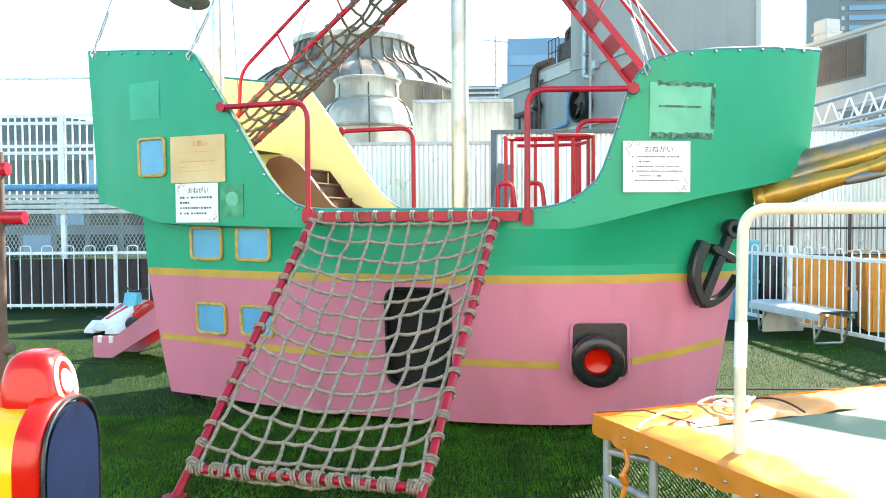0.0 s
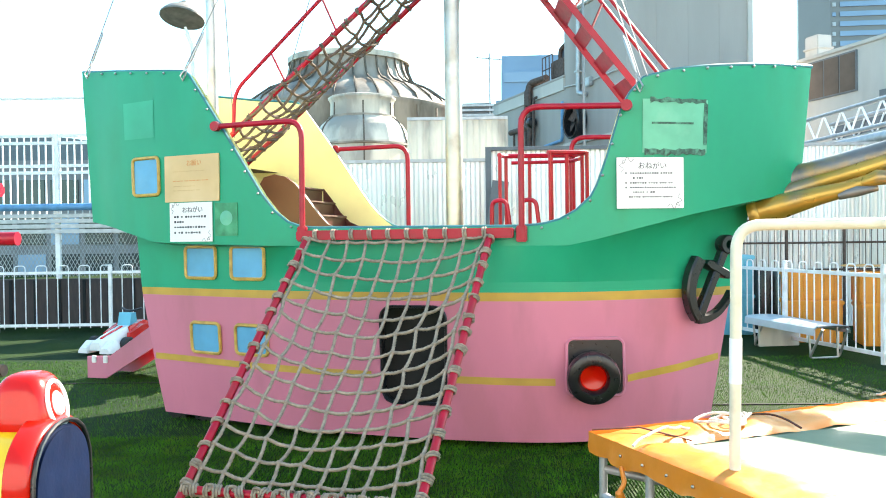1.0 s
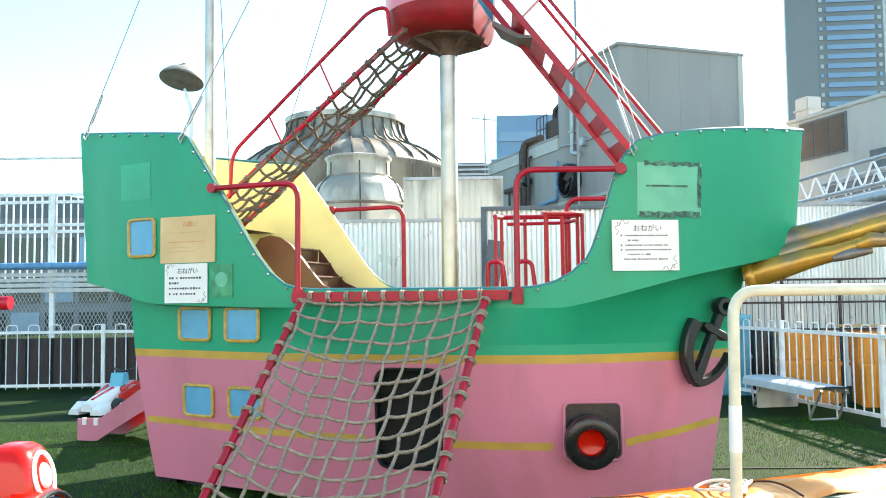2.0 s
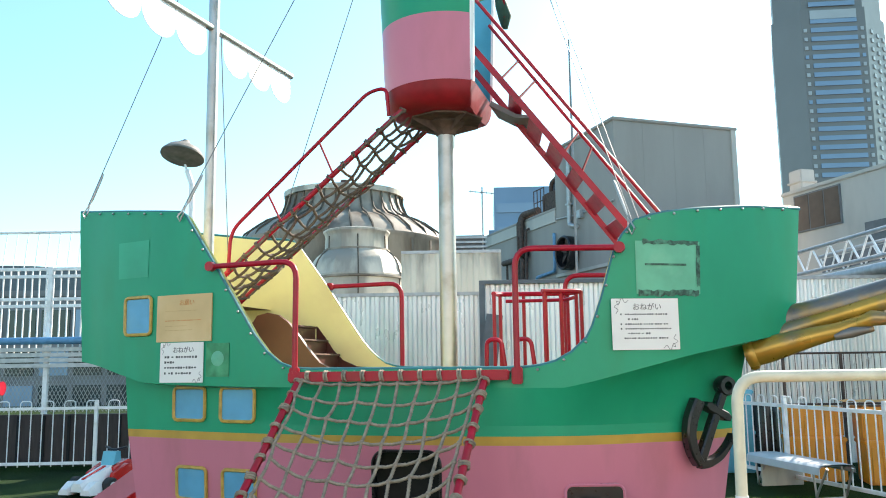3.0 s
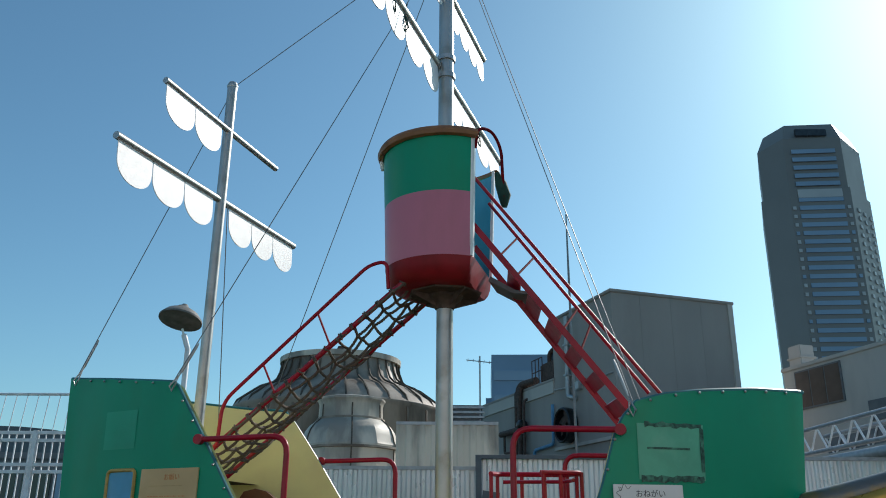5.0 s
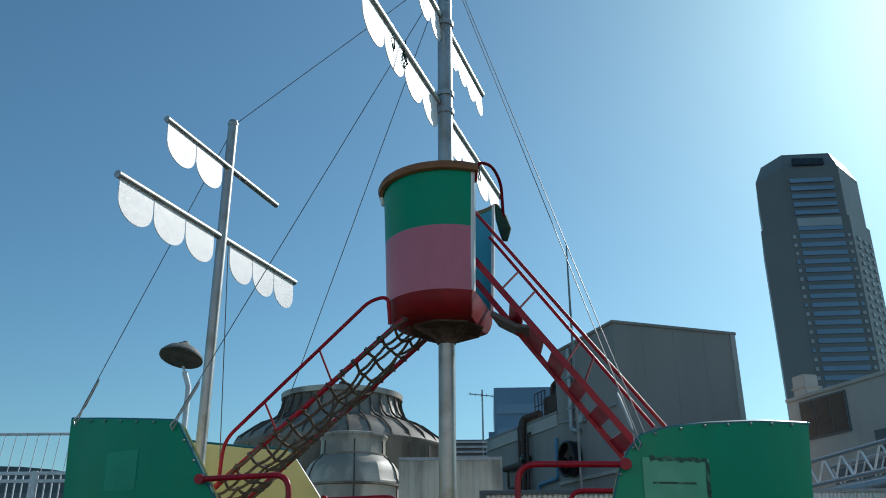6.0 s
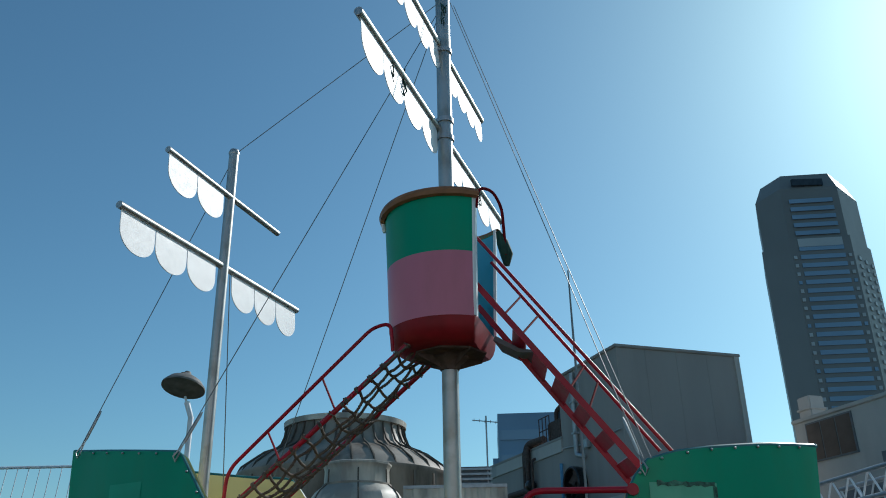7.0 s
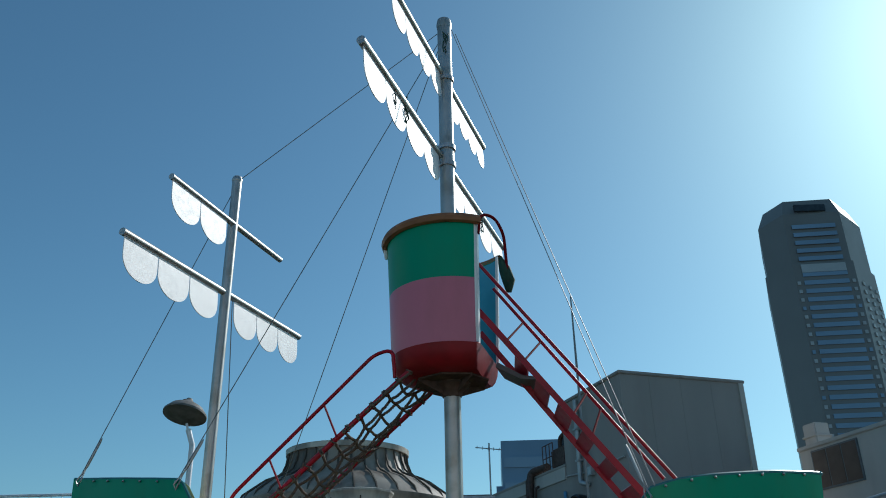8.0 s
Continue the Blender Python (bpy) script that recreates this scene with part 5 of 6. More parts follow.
# ---- white fences with looped tops ----
def loop_fence(name, label, a, b, m_height=1.12, base=0.06, pitch=0.118):
    a, b = Vector(a), Vector(b)
    d = b - a
    ang = math.atan2(d.y, d.x)
    f = thing(name, label, "fence", Matrix.Translation(a) @ Matrix.Rotation(ang, 4, "Z"))
    length = d.length
    for z in (0.12, m_height - 0.16):
        part("rail", boxed((0, -0.02, z - 0.025), (length, 0.02, z + 0.025), 0.004), WHITEP, f)
    bm = tubed(bent([(0, 0, base), (0, 0, m_height - 0.03), (pitch, 0, m_height - 0.03), (pitch, 0, base)], 0.06, 5), 0.0095, 6)
    hoop = mesh_of("hoop", bm, WHITEP, True)
    k = 0
    while k * pitch * 2 < length - pitch:
        piece("hoop", hoop, f, Matrix.Translation((k * pitch * 2 + 0.03, 0, 0)))
        k += 1
    x = 0.0
    while x <= length:
        part("post", boxed((x - 0.03, -0.03, 0), (x + 0.03, 0.03, m_height - 0.02), 0.006), WHITEP, f)
        x += 2.0
    return f


loop_fence("fence", "white steel fence with looped tops along the roof edge", (-10.2, 14.0, 0), (-1.6, 14.6, 0), 1.22, 0.06, 0.19)
loop_fence("fence", "white steel fence with looped tops in front of crates", (4.35, 13.6, 0), (5.75, 7.6, 0), 1.24, 0.1, 0.165)
# parapet boards behind the low fence
PARA = mat("dark_brown_parapet", (0.045, 0.03, 0.028), 0.7, vary=0.25, scale=3, stretch=(6, 1, 1))
bm = bmesh.new()
box(bm, (-14, 14.95, 0), (-1.2, 15.1, 0.92))
solid("wall_north", bm, PARA, "dark brown low roof-edge wall", "wall", kind="structure")
for k in range(26):
    x = -13.6 + 0.47 * k
    solid("trim", boxed((x, 14.925, 0.02), (x + 0.05, 14.95, 0.9)), DARK, "dark batten on the roof-edge wall", "batten", kind="structure")
MESHM = mat("grey_wire_mesh", (0.35, 0.36, 0.36), 0.6, metal=0.3)
tall = thing("tall_fence", "tall white steel roof fence with a blue pipe", "fence", pose(-10.6, 15.3, 0))
for x in (0.0, 2.95, 5.0):
    part("post", boxed((x - 0.045, -0.04, 0), (x + 0.045, 0.04, 3.7), 0.006), WHITEP, tall)
for z in (2.02, 2.95, 3.08, 3.52, 3.66):
    part("rail", boxed((0, -0.025, z - 0.03), (5.0, 0.025, z + 0.03), 0.004), WHITEP, tall)
for k in range(35):
    x = 0.07 + 0.14 * k
    part("bar", boxed((x - 0.011, -0.011, 2.02), (x + 0.011, 0.011, 3.66)), WHITEP, tall, smooth=False)
for k in range(24):
    part("top_bar", tubed([(0.1 + 0.21 * k, 0, 3.66), (0.1 + 0.21 * k, 0.12, 4.4)], 0.008, 5), WHITEP, tall)
part("top_rail", tubed([(0, 0.12, 4.4), (5.0, 0.12, 4.4)], 0.028, 8), WHITEP, tall)
part("pipe", tubed([(0, -0.15, 2.28), (5.0, -0.15, 2.28)], 0.07, 12), BLUEP, tall, "blue painted pipe")
for x in (1.2, 4.4):
    part("pipe_clip", lathe(bmesh.new(), [(0.071, -0.06), (0.078, -0.06), (0.078, 0.06), (0.071, 0.06)], 12, Matrix.Translation((x, -0.15, 2.28)) @ pose(0, 0, 0, 0, 90, 0)), GALV, tall)
for z in (2.08, 1.98, 1.88, 1.78):
    part("ledge", boxed((0, -0.1, z), (5.0, 0.0, z + 0.075), 0.005), GALV, tall, "grey ledge boards")
bm = bmesh.new()
for k in range(62):
    x = 0.075 * k
    for s in (1, -1):
        tube(bm, [(x, 0.02, 0.95), (x + s * 0.45, 0.02, 1.78)], 0.006, 4, False)
tagged(part("wire_mesh", bm, MESHM, tall, "grey diamond wire mesh", smooth=False), kind="stuff")

# ---- corrugated hoardings behind the ship ----
def hoarding(name, label, a, b, z0, z1, pitch=0.16, depth=0.03, material=CORR):
    a, b = Vector(a), Vector(b)
    d = b - a
    length = d.length
    n = int(length / pitch) * 6
    f = thing(name, label, "hoarding", Matrix.Translation((a.x, a.y, 0)) @ Matrix.Rotation(math.atan2(d.y, d.x), 4, "Z"))
    bm = bmesh.new()
    wave = (0, 0.05, 1, 1, 0.95, 0)
    xs = [length * i / n for i in range(n + 1)]
    rows = [[Vector((x, depth * (wave[i % 6] - 0.5), z)) for i, x in enumerate(xs)] for z in (z0, (z0 + z1) / 2, z1)]
    sheet(bm, rows)
    sheet(bm, [[p + Vector((0, 0.012, 0)) for p in r] for r in rows])
    part("sheet", bm, material, f, smooth=False)
    part("cap", boxed((0, -0.03, z1 - 0.01), (length, 0.05, z1 + 0.05), 0.005), GALV, f)
    part("rail", boxed((0, 0.03, z0 + 0.5), (length, 0.08, z0 + 0.58)), GALV, f)
    return f
hoarding("hoarding", "white corrugated metal hoarding behind the ship", (-3.2, 14.0), (0.58, 14.0), 0, 2.93)
hoarding("hoarding", "weathered white corrugated hoarding on the raised roof", (-0.9, 15.4), (1.02, 15.4), 0, 3.86, 0.22, 0.03, TANK)
hoarding("hoarding", "grey corrugated metal hoarding with a dark frame", (0.62, 13.95), (3.0, 13.95), 0, 3.12, 0.16)
hoarding("hoarding", "grey corrugated metal hoarding by the crates", (3.0, 14.05), (13.5, 14.05), 0, 3.12, 0.13, 0.03)
hf = thing("panel_frame", "dark edge frame of a hoarding gate", "frame", pose(0.6, 13.85, 0))
part("upright", boxed((-0.05, 0, 0), (0.05, 0.06, 3.16)), DARKSHEET, hf)
part("header", boxed((0.05, 0, 3.10), (2.4, 0.06, 3.16)), DARKSHEET, hf)
solid("plank", moved(boxed((0, 0, 0), (0.28, 0.04, 2.6)), pose(0.3, 13.6, 0, 0, 8, 0)), DARKSHEET, "dark board leaning on the hoarding", "board")

# ---- crates and stacked things behind the fence ----
def crate(x, y, w, d, z0, h, material, label, rz=0):
    c = thing("plastic_crate", label, "crate", pose(x, y, z0, 0, 0, rz), "stacked crates")
    part("body", boxed((0, 0, 0), (w, d, h - 0.05), 0.02), material, c)
    part("rim", boxed((-0.02, -0.02, h - 0.07), (w + 0.02, d + 0.02, h), 0.015), material, c)
    k = 0
    while 0.08 + k * 0.14 < w - 0.05:
        part("rib", boxed((0.06 + k * 0.14, -0.02, 0.03), (0.09 + k * 0.14, 0.0, h - 0.08), 0.004), material, c)
        k += 1
    return c
crate(4.95, 11.9, 0.75, 0.6, 0, 0.62, CRATE_O, "orange ribbed plastic crate on the ground", -10)
crate(4.97, 11.92, 0.73, 0.6, 0.62, 0.42, CRATE_O, "orange ribbed plastic crate stacked on another", -9)
crate(5.80, 11.4, 0.8, 0.6, 0, 0.6, CRATE_O, "orange ribbed plastic crate on the ground", -12)
crate(5.78, 11.42, 0.78, 0.6, 0.6, 0.46, CRATE_O, "orange ribbed plastic crate stacked on another", -12)
crate(6.7, 11.1, 0.8, 0.6, 0, 1.05, CRATE_O, "tall orange plastic crate", -12)
crate(4.15, 12.9, 0.62, 0.6, 0, 0.65, CRATE_B, "light blue ribbed plastic crate on the ground", -5)
crate(4.15, 12.9, 0.62, 0.6, 0.65, 0.62, CRATE_B, "light blue ribbed plastic crate stacked on another", -5)
solid("barrel", lathe(bmesh.new(), [(0.001, 0), (0.2, 0), (0.22, 0.05), (0.2, 0.5), (0.22, 1.0), (0.2, 1.05), (0.001, 1.05)], 20), BLACK, "black plastic barrel between the crates", "barrel", pose(4.98, 12.9, 0))
bm = bmesh.new()
rows = []
for j in range(7):
    rows.append([Vector((5.7 + 0.17 * i, 11.3 + 0.12 * j, 1.13 + 0.05 * noise.noise((i * 0.8, j * 0.8, 3)))) for i in range(8)])
solid("tarpaulin", sheet(bm, rows), CRATE_O, "crumpled orange plastic sheet over the crates", "sheet")
rack = thing("mesh_rack", "rusty brown steel mesh rack", "rack", pose(4.6, 13.55, 0))
for x in (0, 0.95, 1.9, 2.85):
    part("post", boxed((x - 0.02, -0.02, 0), (x + 0.02, 0.02, 1.85)), RUST, rack)
for z in (1.83, 1.45, 1.0):
    part("rail", tubed([(0, 0, z), (2.85, 0, z)], 0.018, 6), RUST, rack)
bm = bmesh.new()
for k in range(28):
    tube(bm, [(0.1 * k + 0.05, 0, 0.9), (0.1 * k + 0.05, 0, 1.83)], 0.006, 4, False)
tagged(part("wire_mesh", bm, RUST, rack, smooth=False), kind="stuff")

# ---- floodlight on its pole ----
fl = thing("floodlight", "weathered grey saucer lamp on a white pole", "lamp", pose(-4.40, 13, 0))
part("pole", tubed([(0.19, 0, 0), (0.19, 0, 4.75), (0.1, 0, 5.0)], 0.045, 12), WHITEP, fl)
part("shade", lathe(bmesh.new(), [(0.05, 5.46), (0.07, 5.42), (0.12, 5.38), (0.28, 5.28), (0.36, 5.18), (0.36, 5.15), (0.27, 5.14), (0.1, 5.10), (0.001, 5.09)], 28, Matrix.Translation((0.02, 0, 5.28)) @ pose(0, 0, 0, -16, 5, 0) @ Matrix.Translation((0, 0, -5.2))), mat("grimy_lamp_metal", (0.20, 0.185, 0.16), 0.6, vary=0.3, scale=8), fl)
part("finial", lathe(bmesh.new(), [(0.001, 5.52), (0.05, 5.50), (0.06, 5.46), (0.001, 5.45)], 12), RUST, fl)
part("arm", tubed([(0.19, 0, 4.7), (0.06, 0, 5.1)], 0.02, 8), WHITEP, fl)

# ---- cooling towers ----
GRIME = mat("black_grime_seam", (0.10, 0.08, 0.06), 0.8, vary=0.4, scale=6)
ct = thing("cooling_tower", "large grimy grey ribbed round cooling tower", "cooling tower", pose(-2.78, 21, -0.40))
big = [(2.78, 0), (2.78, 5.15), (2.82, 5.2), (2.82, 5.28), (2.7, 5.42), (2.25, 5.72), (1.85, 5.86), (1.7, 6.0), (1.6, 6.25), (1.56, 6.5), (1.6, 6.52), (1.6, 6.58), (1.5, 6.58), (1.45, 6.3), (0.001, 6.2)]
big = [(r * 0.95, z + (0.4 if z == 0 else 0)) for r, z in big]
part("shell", lathe(bmesh.new(), big, 48), TOWERGREY, ct)
part("rim", lathe(bmesh.new(), [(1.46, 6.47), (1.56, 6.47), (1.57, 6.6), (1.46, 6.6)], 48), TANK, ct, "pale stained top ring")
rib = [(2.80, 5.28), (2.72, 5.44), (2.27, 5.75), (1.88, 5.9), (1.73, 6.03), (1.63, 6.26), (1.59, 6.5)]
rib_me = mesh_of("rib", tubed([(r * 0.95 - 0.008, 0, z) for r, z in rib], 0.026, 5), GRIME, True)
for k in range(32):
    piece("rib", rib_me, ct, pose(0, 0, 0, 0, 0, k * 360 / 32))
seam_me = mesh_of("seam", boxed((2.63, -0.03, 0.4), (2.67, 0.03, 5.15)), TOWERGREY)
for k in range(24):
    piece("seam", seam_me, ct, pose(0, 0, 0, 0, 0, k * 15))
part("motor", lathe(bmesh.new(), [(0.25, 6.2), (0.25, 6.75), (0.15, 6.85), (0.1, 7.0), (0.001, 7.0)], 12), RUST, ct)
tk = thing("cooling_tower", "small stained cream faceted cooling tower with a narrow neck", "cooling tower", pose(-1.96, 17, 0))
prof = [(1.0, 0), (1.0, 3.52), (1.03, 3.54), (1.03, 3.60), (1.0, 3.66), (0.97, 3.78), (0.92, 3.90), (0.84, 4.01), (0.74, 4.09), (0.67, 4.15), (0.66, 4.42), (0.68, 4.48), (0.71, 4.52), (0.71, 4.56), (0.64, 4.58), (0.60, 4.5), (0.001, 4.45)]
part("shell", lathe(bmesh.new(), prof, 12, pose(0, 0, 0, 0, 0, 9)), TANK, tk, smooth=22)
seam_me = mesh_of("seam", tubed([(r + 0.004, 0, z) for r, z in prof[:11]], 0.016, 5), GRIME, True)
for k in range(6):
    piece("seam", seam_me, tk, pose(0, 0, 0, 0, 0, 39 + 60 * k))
for r, z in ((1.03, 3.54), (0.69, 4.14)):
    part("band", lathe(bmesh.new(), [(r - 0.03, z - 0.03), (r + 0.02, z - 0.02), (r + 0.02, z + 0.02), (r - 0.03, z + 0.03)], 12, pose(0, 0, 0, 0, 0, 9)), TOWERGREY, tk)

# ---- roof buildings ----
def block(name, label, corner, wdt, dep, hgt, rz, material, parapet=0.0, base=0.0):
    b = thing(name, label, "building", pose(corner[0], corner[1], base, 0, 0, rz))
    part("wall", boxed((0, 0, 0), (wdt, dep, hgt)), material, b, smooth=False)
    if parapet:
        part("coping", boxed((-0.06, -0.06, hgt), (wdt + 0.06, dep + 0.06, hgt + parapet), 0.02), material, b)
    return b
pent = block("penthouse", "tall plain grey concrete lift tower on the roof", (4.93, 24.0), 4.4, 4.0, 9.0, 20, CONC, 0.1)
part("pilaster", boxed((4.22, -0.05, 0), (4.4, 0.0, 9.0)), CONCLIGHT, pent, smooth=False)
for k in range(3):
    part("streak", boxed((1.0 + 1.1 * k, -0.006, 4), (1.012 + 1.1 * k, 0.0, 9.0)), CONC, pent, smooth=False)
part("drain_pipe", tubed(bent([(-0.1, 2.78, 8.9), (-0.1, 2.85, 6.25), (-0.1, 2.35, 6.12)], 0.12), 0.075, 10), GALV, pent)
for z in (7.9, 6.9):
    part("pipe_clip", boxed((-0.2, 2.72, z), (0.0, 2.92, z + 0.06)), GALV, pent)
part("junction_box", boxed((-0.16, 2.0, 6.35), (0.0, 2.28, 6.62), 0.02), GALV, pent, "small grey junction box")
part("conduit", tubed(bent([(-0.05, 3.9, 6.62), (-0.05, 2.3, 6.5), (-0.05, 0.1, 6.55)], 0.1), 0.025, 6), GALV, pent)
part("ledge", boxed((-0.08, 0.0, 4.62), (0.0, 4.0, 4.72)), CONCLIGHT, pent, smooth=False)
fan = new("wall_fan")
fan.parent = pent
fan["label"] = "dark round wall fan in a short hood"
FANM = Matrix.Translation((-0.02, 2.95, 5.33)) @ pose(0, 0, 0, 0, -90, 0)
part("housing", lathe(bmesh.new(), [(0.50, 0.0), (0.56, 0.02), (0.57, 0.30), (0.53, 0.33), (0.50, 0.31), (0.49, 0.05), (0.001, 0.04)], 32, FANM), BLACK, fan)
for k in range(6):
    part("blade", moved(prism([(0.1, -0.05), (0.44, -0.16), (0.46, 0.13), (0.1, 0.07)], 0.01, "z"), FANM @ pose(0, 0, 0.12, 18, 0, 60 * k)), RUST, fan)
part("guard", tubed([FANM @ Vector((0.5 * math.cos(q), 0.5 * math.sin(q), 0.31)) for q in [2 * math.pi * i / 28 for i in range(28)]], 0.015, 5, True), RUST, fan)
wing = block("roof_wing", "lower pale grey rendered roof building with pipes", (3.565, 27.77), 3.0, 7.4, 6.95, 20, CONC, 0.1)
part("fascia", boxed((-0.05, 0, 6.55), (0.0, 7.4, 6.95)), CONCLIGHT, wing, "pale band under the roof edge", smooth=False)
for y, top, r in ((2.45, 7.1, 0.09), (2.75, 7.0, 0.07), (2.1, 6.6, 0.05)):
    part("duct_pipe", tubed(bent([(-0.2, y, 3.6), (-0.2, y, top), (0.4, y, top + 0.15)], 0.15), r, 10), RUST, wing, "rusty vertical pipe")
part("duct_hood", tubed(bent([(-0.15, 2.6, 6.4), (-0.15, 2.6, 7.2), (0.1, 1.6, 7.25)], 0.3), 0.13, 12), RUST, wing, "rusty bent duct")
part("branch_pipe", tubed(bent([(-0.2, 4.2, 5.6), (-0.2, 2.4, 5.6), (-0.2, 2.4, 5.2)], 0.1), 0.11, 10), RUST, wing, "dark branch pipe")
part("branch_pipe", tubed(bent([(-0.15, 4.0, 5.6), (-0.15, 4.0, 4.9), (-0.15, 2.2, 4.8)], 0.1), 0.05, 8), RUST, wing, "dark branch pipe")
part("valve", lathe(bmesh.new(), [(0.001, -0.16), (0.16, -0.13), (0.2, 0), (0.16, 0.13), (0.001, 0.16)], 14, pose(-0.2, 2.3, 5.75, 90)), BLACK, wing)
part("drain_pipe", tubed(bent([(-0.1, 0.0, 6.15), (-0.1, 0.02, 4.85), (-0.1, 1.5, 4.78), (-0.1, 1.55, 4.3)], 0.15), 0.055, 8), BLUEP, wing, "blue painted pipe")
part("unit", boxed((0.1, 0.2, 7.07), (1.1, 1.3, 7.75), 0.06), RUST, wing, "rusty ventilation unit")
part("unit_motor", lathe(bmesh.new(), [(0.001, 8.2), (0.14, 8.18), (0.2, 8.05), (0.22, 7.7)], 16, Matrix.Translation((0.5, 0.7, 0))), BLACK, wing)
part("unit_pipe", tubed(bent([(0.3, 0.9, 7.7), (0.3, 0.9, 8.1), (0.3, 0.2, 8.3), (0.3, 0.05, 8.6)], 0.14), 0.08, 10), RUST, wing)
for k in range(4):
    part("unit_rail", tubed([(0.0, 0.9 + 0.28 * k, 7.05), (0.0, 0.9 + 0.28 * k, 7.95)], 0.02, 5), RUST, wing)
for z in (7.5, 7.95):
    part("unit_rail", tubed([(0.0, 0.9, z), (0.0, 1.74, z)], 0.02, 5), RUST, wing)
east = block("roof_building", "pale concrete roof building with a dark strip window", (10.72, 26.2), 8, 3, 6.95, -73, CONCLIGHT, 0.12)
win = part("window", boxed((0.55, -0.05, 5.68), (2.55, 0.02, 6.86)), DARKSHEET, east, "dark strip window")
for k in range(3):
    part("pane", boxed((0.6 + 0.65 * k, -0.06, 5.73), (1.2 + 0.65 * k, -0.05, 6.81)), mat("brown_screened_glass", (0.09, 0.06, 0.045), 0.5, vary=0.3, scale=2), win)
part("window", boxed((3.4, -0.05, 5.0), (5.9, 0.02, 5.55)), DARKSHEET, east, "dark strip window")
part("chimney", boxed((-0.6, 0.75, 6.3), (0.0, 1.3, 7.95), 0.03), CONCLIGHT, east)
part("chimney_cap", boxed((-0.65, 0.7, 7.5), (0.05, 1.35, 7.57), 0.02), CONCLIGHT, east)
low_e = block("roof_building", "low grey roof building behind the hoarding", (10.0, 20.5), 10, 6, 3.4, -6, CONC, 0.1)
part("dark_band", boxed((0, -0.03, 2.7), (10, 0.0, 3.35)), DARKSHEET, low_e)
plant = thing("roof_plant", "dark louvred roof machinery", "machinery", pose(0.1, 24, 0))
part("cabinet", boxed((0, 0, 0), (0.9, 1.2, 5.55), 0.03), DARKSHEET, plant)
for k in range(7):
    part("louvre", boxed((-0.05, -0.08, 4.6 + 0.14 * k), (0.95, 0.0, 4.66 + 0.14 * k)), GALV, plant)

# covered gangway truss
TRUSSM = Vector((7.6, 18.6, 0))
gw = thing("gangway_truss", "grey lattice truss gangway above the hoarding", "truss", Matrix.Translation(TRUSSM) @ pose(0, 0, 0, 0, 0, -86))
for y in (0, 0.9):
    for z in (3.58, 4.06):
        part("chord", tubed([(0, y, z), (8, y, z)], 0.045, 8), GALV, gw)
    for k in range(22):
        x = 0.36 * k
        part("brace", tubed([(x, y, 3.58 if k % 2 else 4.06), (x + 0.36, y, 4.06 if k % 2 else 3.58)], 0.022, 6), WHITEP, gw)
part("deck", boxed((0, 0, 3.4), (8, 0.9, 3.5)), CONCLIGHT, gw)
# dark panel added between the chords in place of roof shadow
part("back_panel", boxed((0, 0.93, 3.5), (8, 0.96, 4.0)), DARKSHEET, gw, "added dark panel painting the roof shadow behind the lattice")
part("pipe", tubed([(0, -0.25, 3.3), (8, -0.25, 3.3)], 0.12, 10), GALV, gw)

# aerials
an = thing("aerial", "thin steel mast pole on a far roof", "aerial", pose(2.62, 16.5, 0))
part("mast", tubed([(0, 0, 0), (0, 0, 7.0), (0, 0, 8.55)], [0.03, 0.025, 0.015], 6), WIRE, an)
tv = thing("aerial", "thin television aerial on the roof", "aerial", pose(0.93, 24, 0))
part("mast", tubed([(0, 0, 0), (0, 0, 7.0)], 0.025, 6), GALV, tv)
part("boom", tubed([(-0.4, 0, 6.88), (0.35, 0, 6.8)], 0.015, 5), GALV, tv)
for k in range(5):
    part("element", tubed([(-0.35 + 0.16 * k, -0.2, 6.88 - 0.018 * k), (-0.35 + 0.16 * k, 0.2, 6.88 - 0.018 * k)], 0.01, 4), GALV, tv)

# ---- far city ----
tw = thing("tower_block", "dark grey office tower with blue glass bands", "tower", pose(0, 0, 3.0))
plan = [(107.5, 272), (112.5, 260), (132.5, 258.5), (145.5, 272), (148, 300), (118, 300)]
def column(outline, z0, z1):
    bm = prism(outline, z1 - z0, "z")
    bmesh.ops.translate(bm, verts=bm.verts, vec=(0, 0, z0))
    return bm
def inset(outline, d):
    cx, cy = sum(p[0] for p in outline) / len(outline), sum(p[1] for p in outline) / len(outline)
    return [(cx + (x - cx) * d, cy + (y - cy) * d) for x, y in outline]
part("shaft", column(plan, -28, 112), TOWERCLAD, tw, smooth=False)
part("crown", column(inset(plan, 0.955), 112, 131), TOWERCLAD, tw, smooth=False)
bm = bmesh.new()
top_o, top_i = inset(plan, 0.955), inset(plan, 0.80)
sheet(bm, [[(x, y, 131) for x, y in top_o + top_o[:1]], [(x, y, 137.5) for x, y in top_i + top_i[:1]]])
bm.faces.new([bm.verts.new((x, y, 137.5)) for x, y in top_i])
part("roof", bm, TOWERCLAD, tw, smooth=False)
B, C, D0 = Vector((112.5, 260, 0)), Vector((132.5, 258.5, 0)), Vector((145.5, 272, 0))
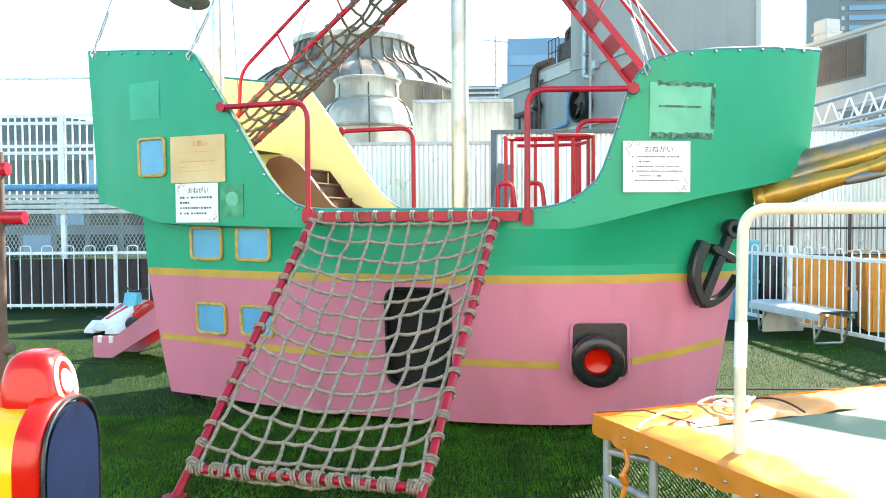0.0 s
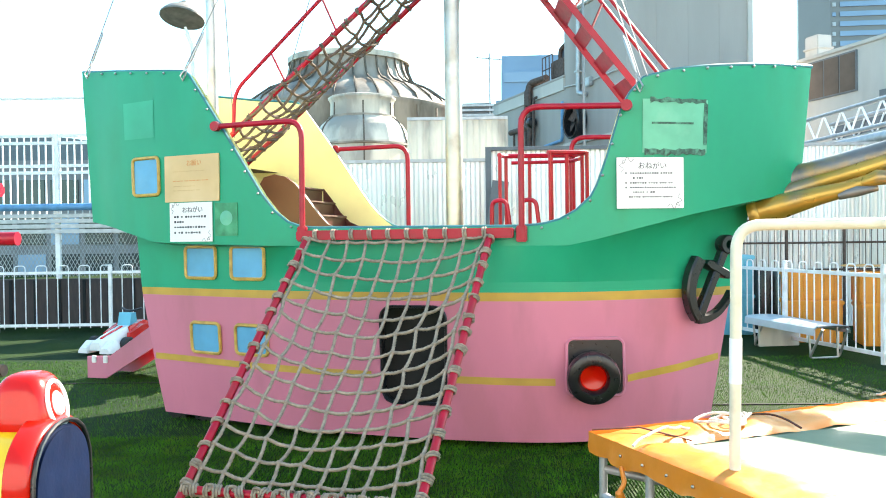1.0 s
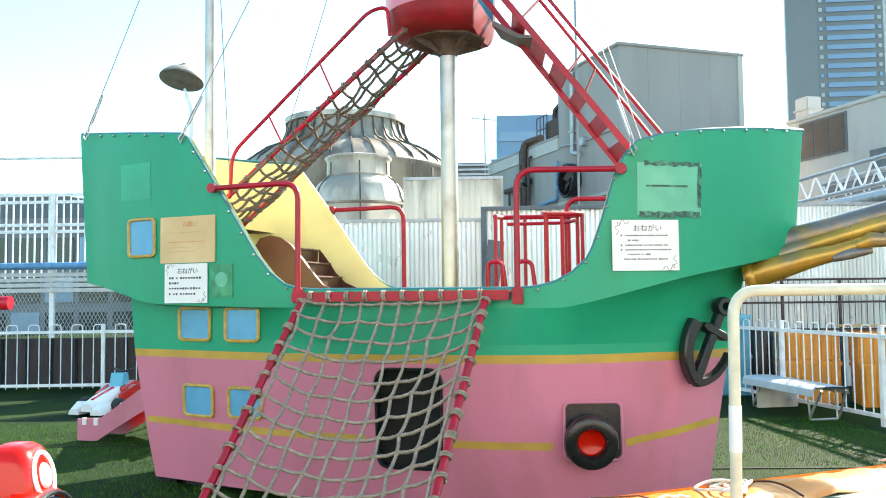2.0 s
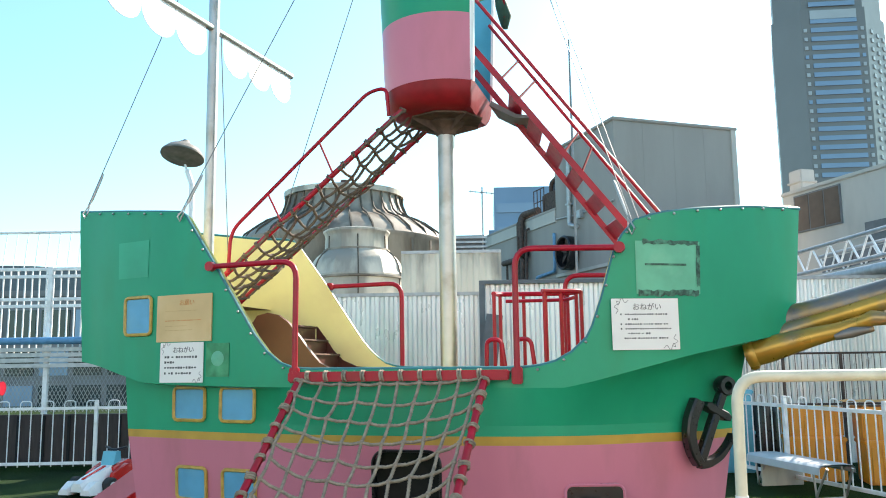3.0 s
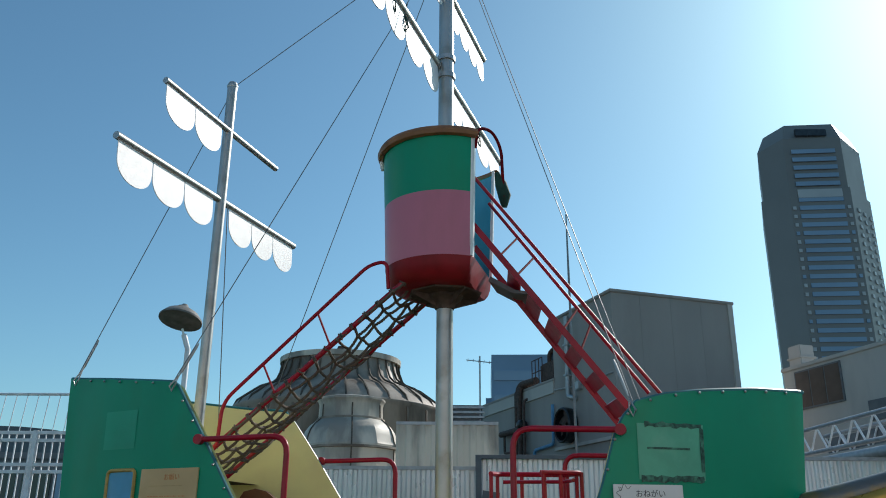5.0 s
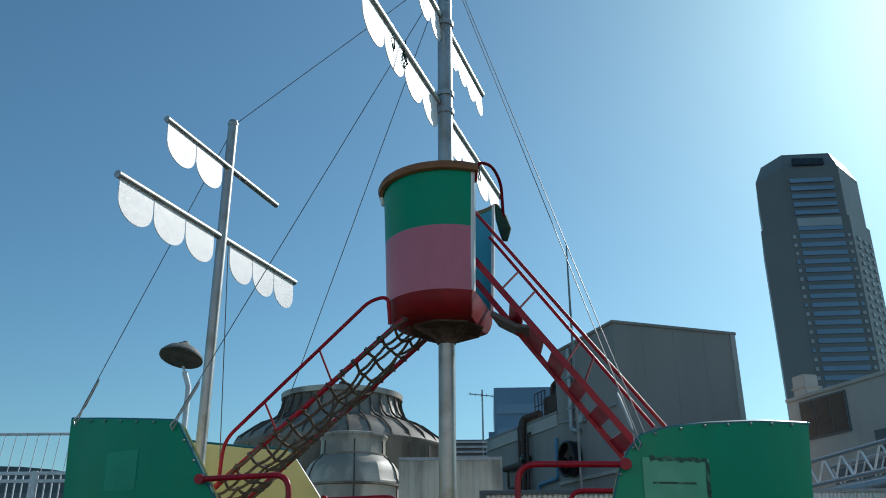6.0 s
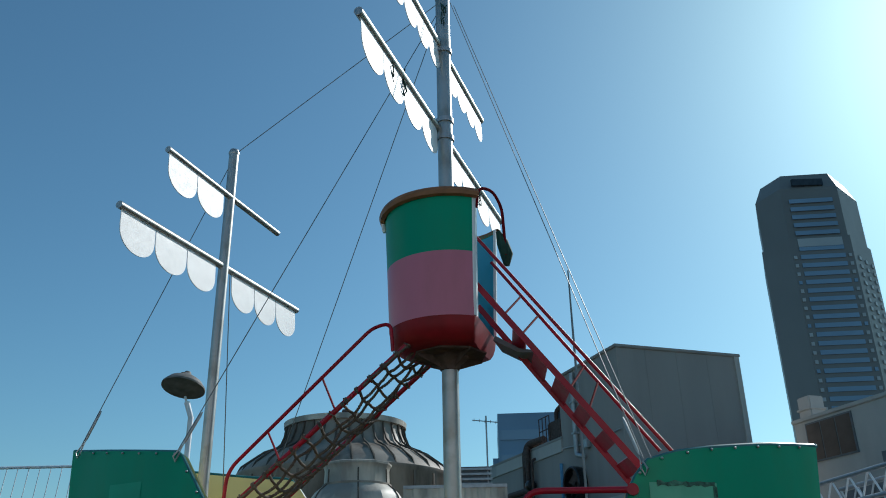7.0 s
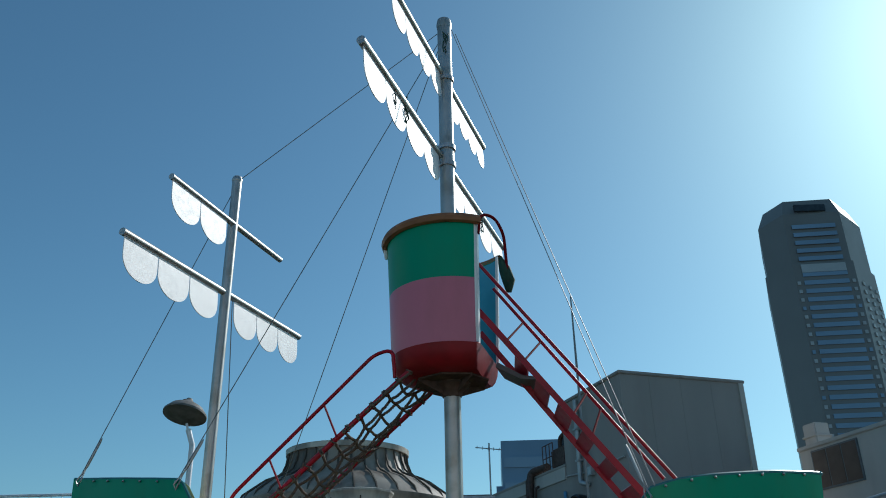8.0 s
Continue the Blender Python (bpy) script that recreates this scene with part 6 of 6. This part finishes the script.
def strip(p, q, f0, f1, z0, z1, out=0.35):
    nrm = Vector(((q - p).y, -(q - p).x, 0)).normalized()
    a, b = p.lerp(q, f0) + nrm * out, p.lerp(q, f1) + nrm * out
    bm = bmesh.new()
    vs = [(a.x, a.y, z0), (b.x, b.y, z0), (b.x, b.y, z1), (a.x, a.y, z1)]
    f = bm.faces.new([bm.verts.new(v) for v in vs])
    ext = bmesh.ops.extrude_face_region(bm, geom=[f])
    bmesh.ops.translate(bm, verts=[v for v in ext["geom"] if isinstance(v, bmesh.types.BMVert)], vec=-nrm * 0.3)
    return bm
z = 8.0
while z < 128:
    if not 107.5 < z < 113:
        part("window_band", strip(B, C, 0.14, 0.86, z, z + 1.5, 0.35 if z < 112 else -0.2), TOWERGLASS, tw, smooth=False)
    if z < 107:
        for f in (0.03, 0.91):
            part("window", strip(B, C, f, f + 0.05, z + 0.1, z + 1.3), TOWERTRIM if int(z * 7) % 5 else TOWERGLASS, tw, smooth=False)
        for f in (0.2, 0.5, 0.8):
            part("window", strip(C, D0, f, f + 0.1, z + 0.1, z + 1.4), TOWERTRIM, tw, smooth=False)
    z += 3.0
part("louvre_band", strip(B, C, 0.14, 0.86, 108.3, 111.4), TOWERTRIM, tw, "pale louvre band", smooth=False)
part("vent", boxed((117.2, 259.2, 131.6), (127.8, 260.2, 134)), GLASSDARK, tw, smooth=False)
bl = block("office_block", "pale blue distant office block with banded windows", (5.0, 110), 12, 20, 50.5, -2, FARBLUE, 0, -25)
for k in range(10):
    part("window_band", boxed((0.3, -0.2, 47.0 - 3.2 * k), (11.7, 0, 48.3 - 3.2 * k)), TOWERGLASS, bl, smooth=False)
part("annex", boxed((-0.8, 2, 0), (0, 18, 45)), FARBLUE, bl, smooth=False)
rngc = random.Random(21)
for x, y, wd, hg in ((-46, 60, 22, 33), (-24, 70, 16, 31), (-60, 90, 30, 36)):
    tb = block("town_building", "grey distant town building with rows of windows", (x, y), wd, 15, hg, rngc.uniform(-4, 4), AWNING, 0.4, -25)
    for r in range(4):
        for k in range(int(wd / 2.6)):
            part("window", boxed((0.6 + 2.6 * k, -0.06, hg - 2.8 - 3.1 * r), (2.5 + 2.6 * k, 0.0, hg - 1.2 - 3.1 * r)), GLASSDARK if (k + r) % 3 else TOWERGLASS, tb, smooth=False)
near = block("town_building", "grey brown building with dark windows and a barrel roof", (-30, 41), 14.2, 12, 30.5, 3, AWNING, 0.3, -25)
for r in range(3):
    for k in range(8):
        part("window", boxed((0.5 + 1.7 * k, -0.08, 24.6 + 1.9 * r), (1.9 + 1.7 * k, 0.0, 26.0 + 1.9 * r)), GLASSDARK if (k * 3 + r) % 4 else TOWERGLASS, near, smooth=False)
part("roof", moved(prism([(7 - 7 * math.cos(math.pi * i / 14), 30.4 + 1.7 * math.sin(math.pi * i / 14)) for i in range(15)], 12), Matrix()), DARKSHEET, near, "dark barrel roof")
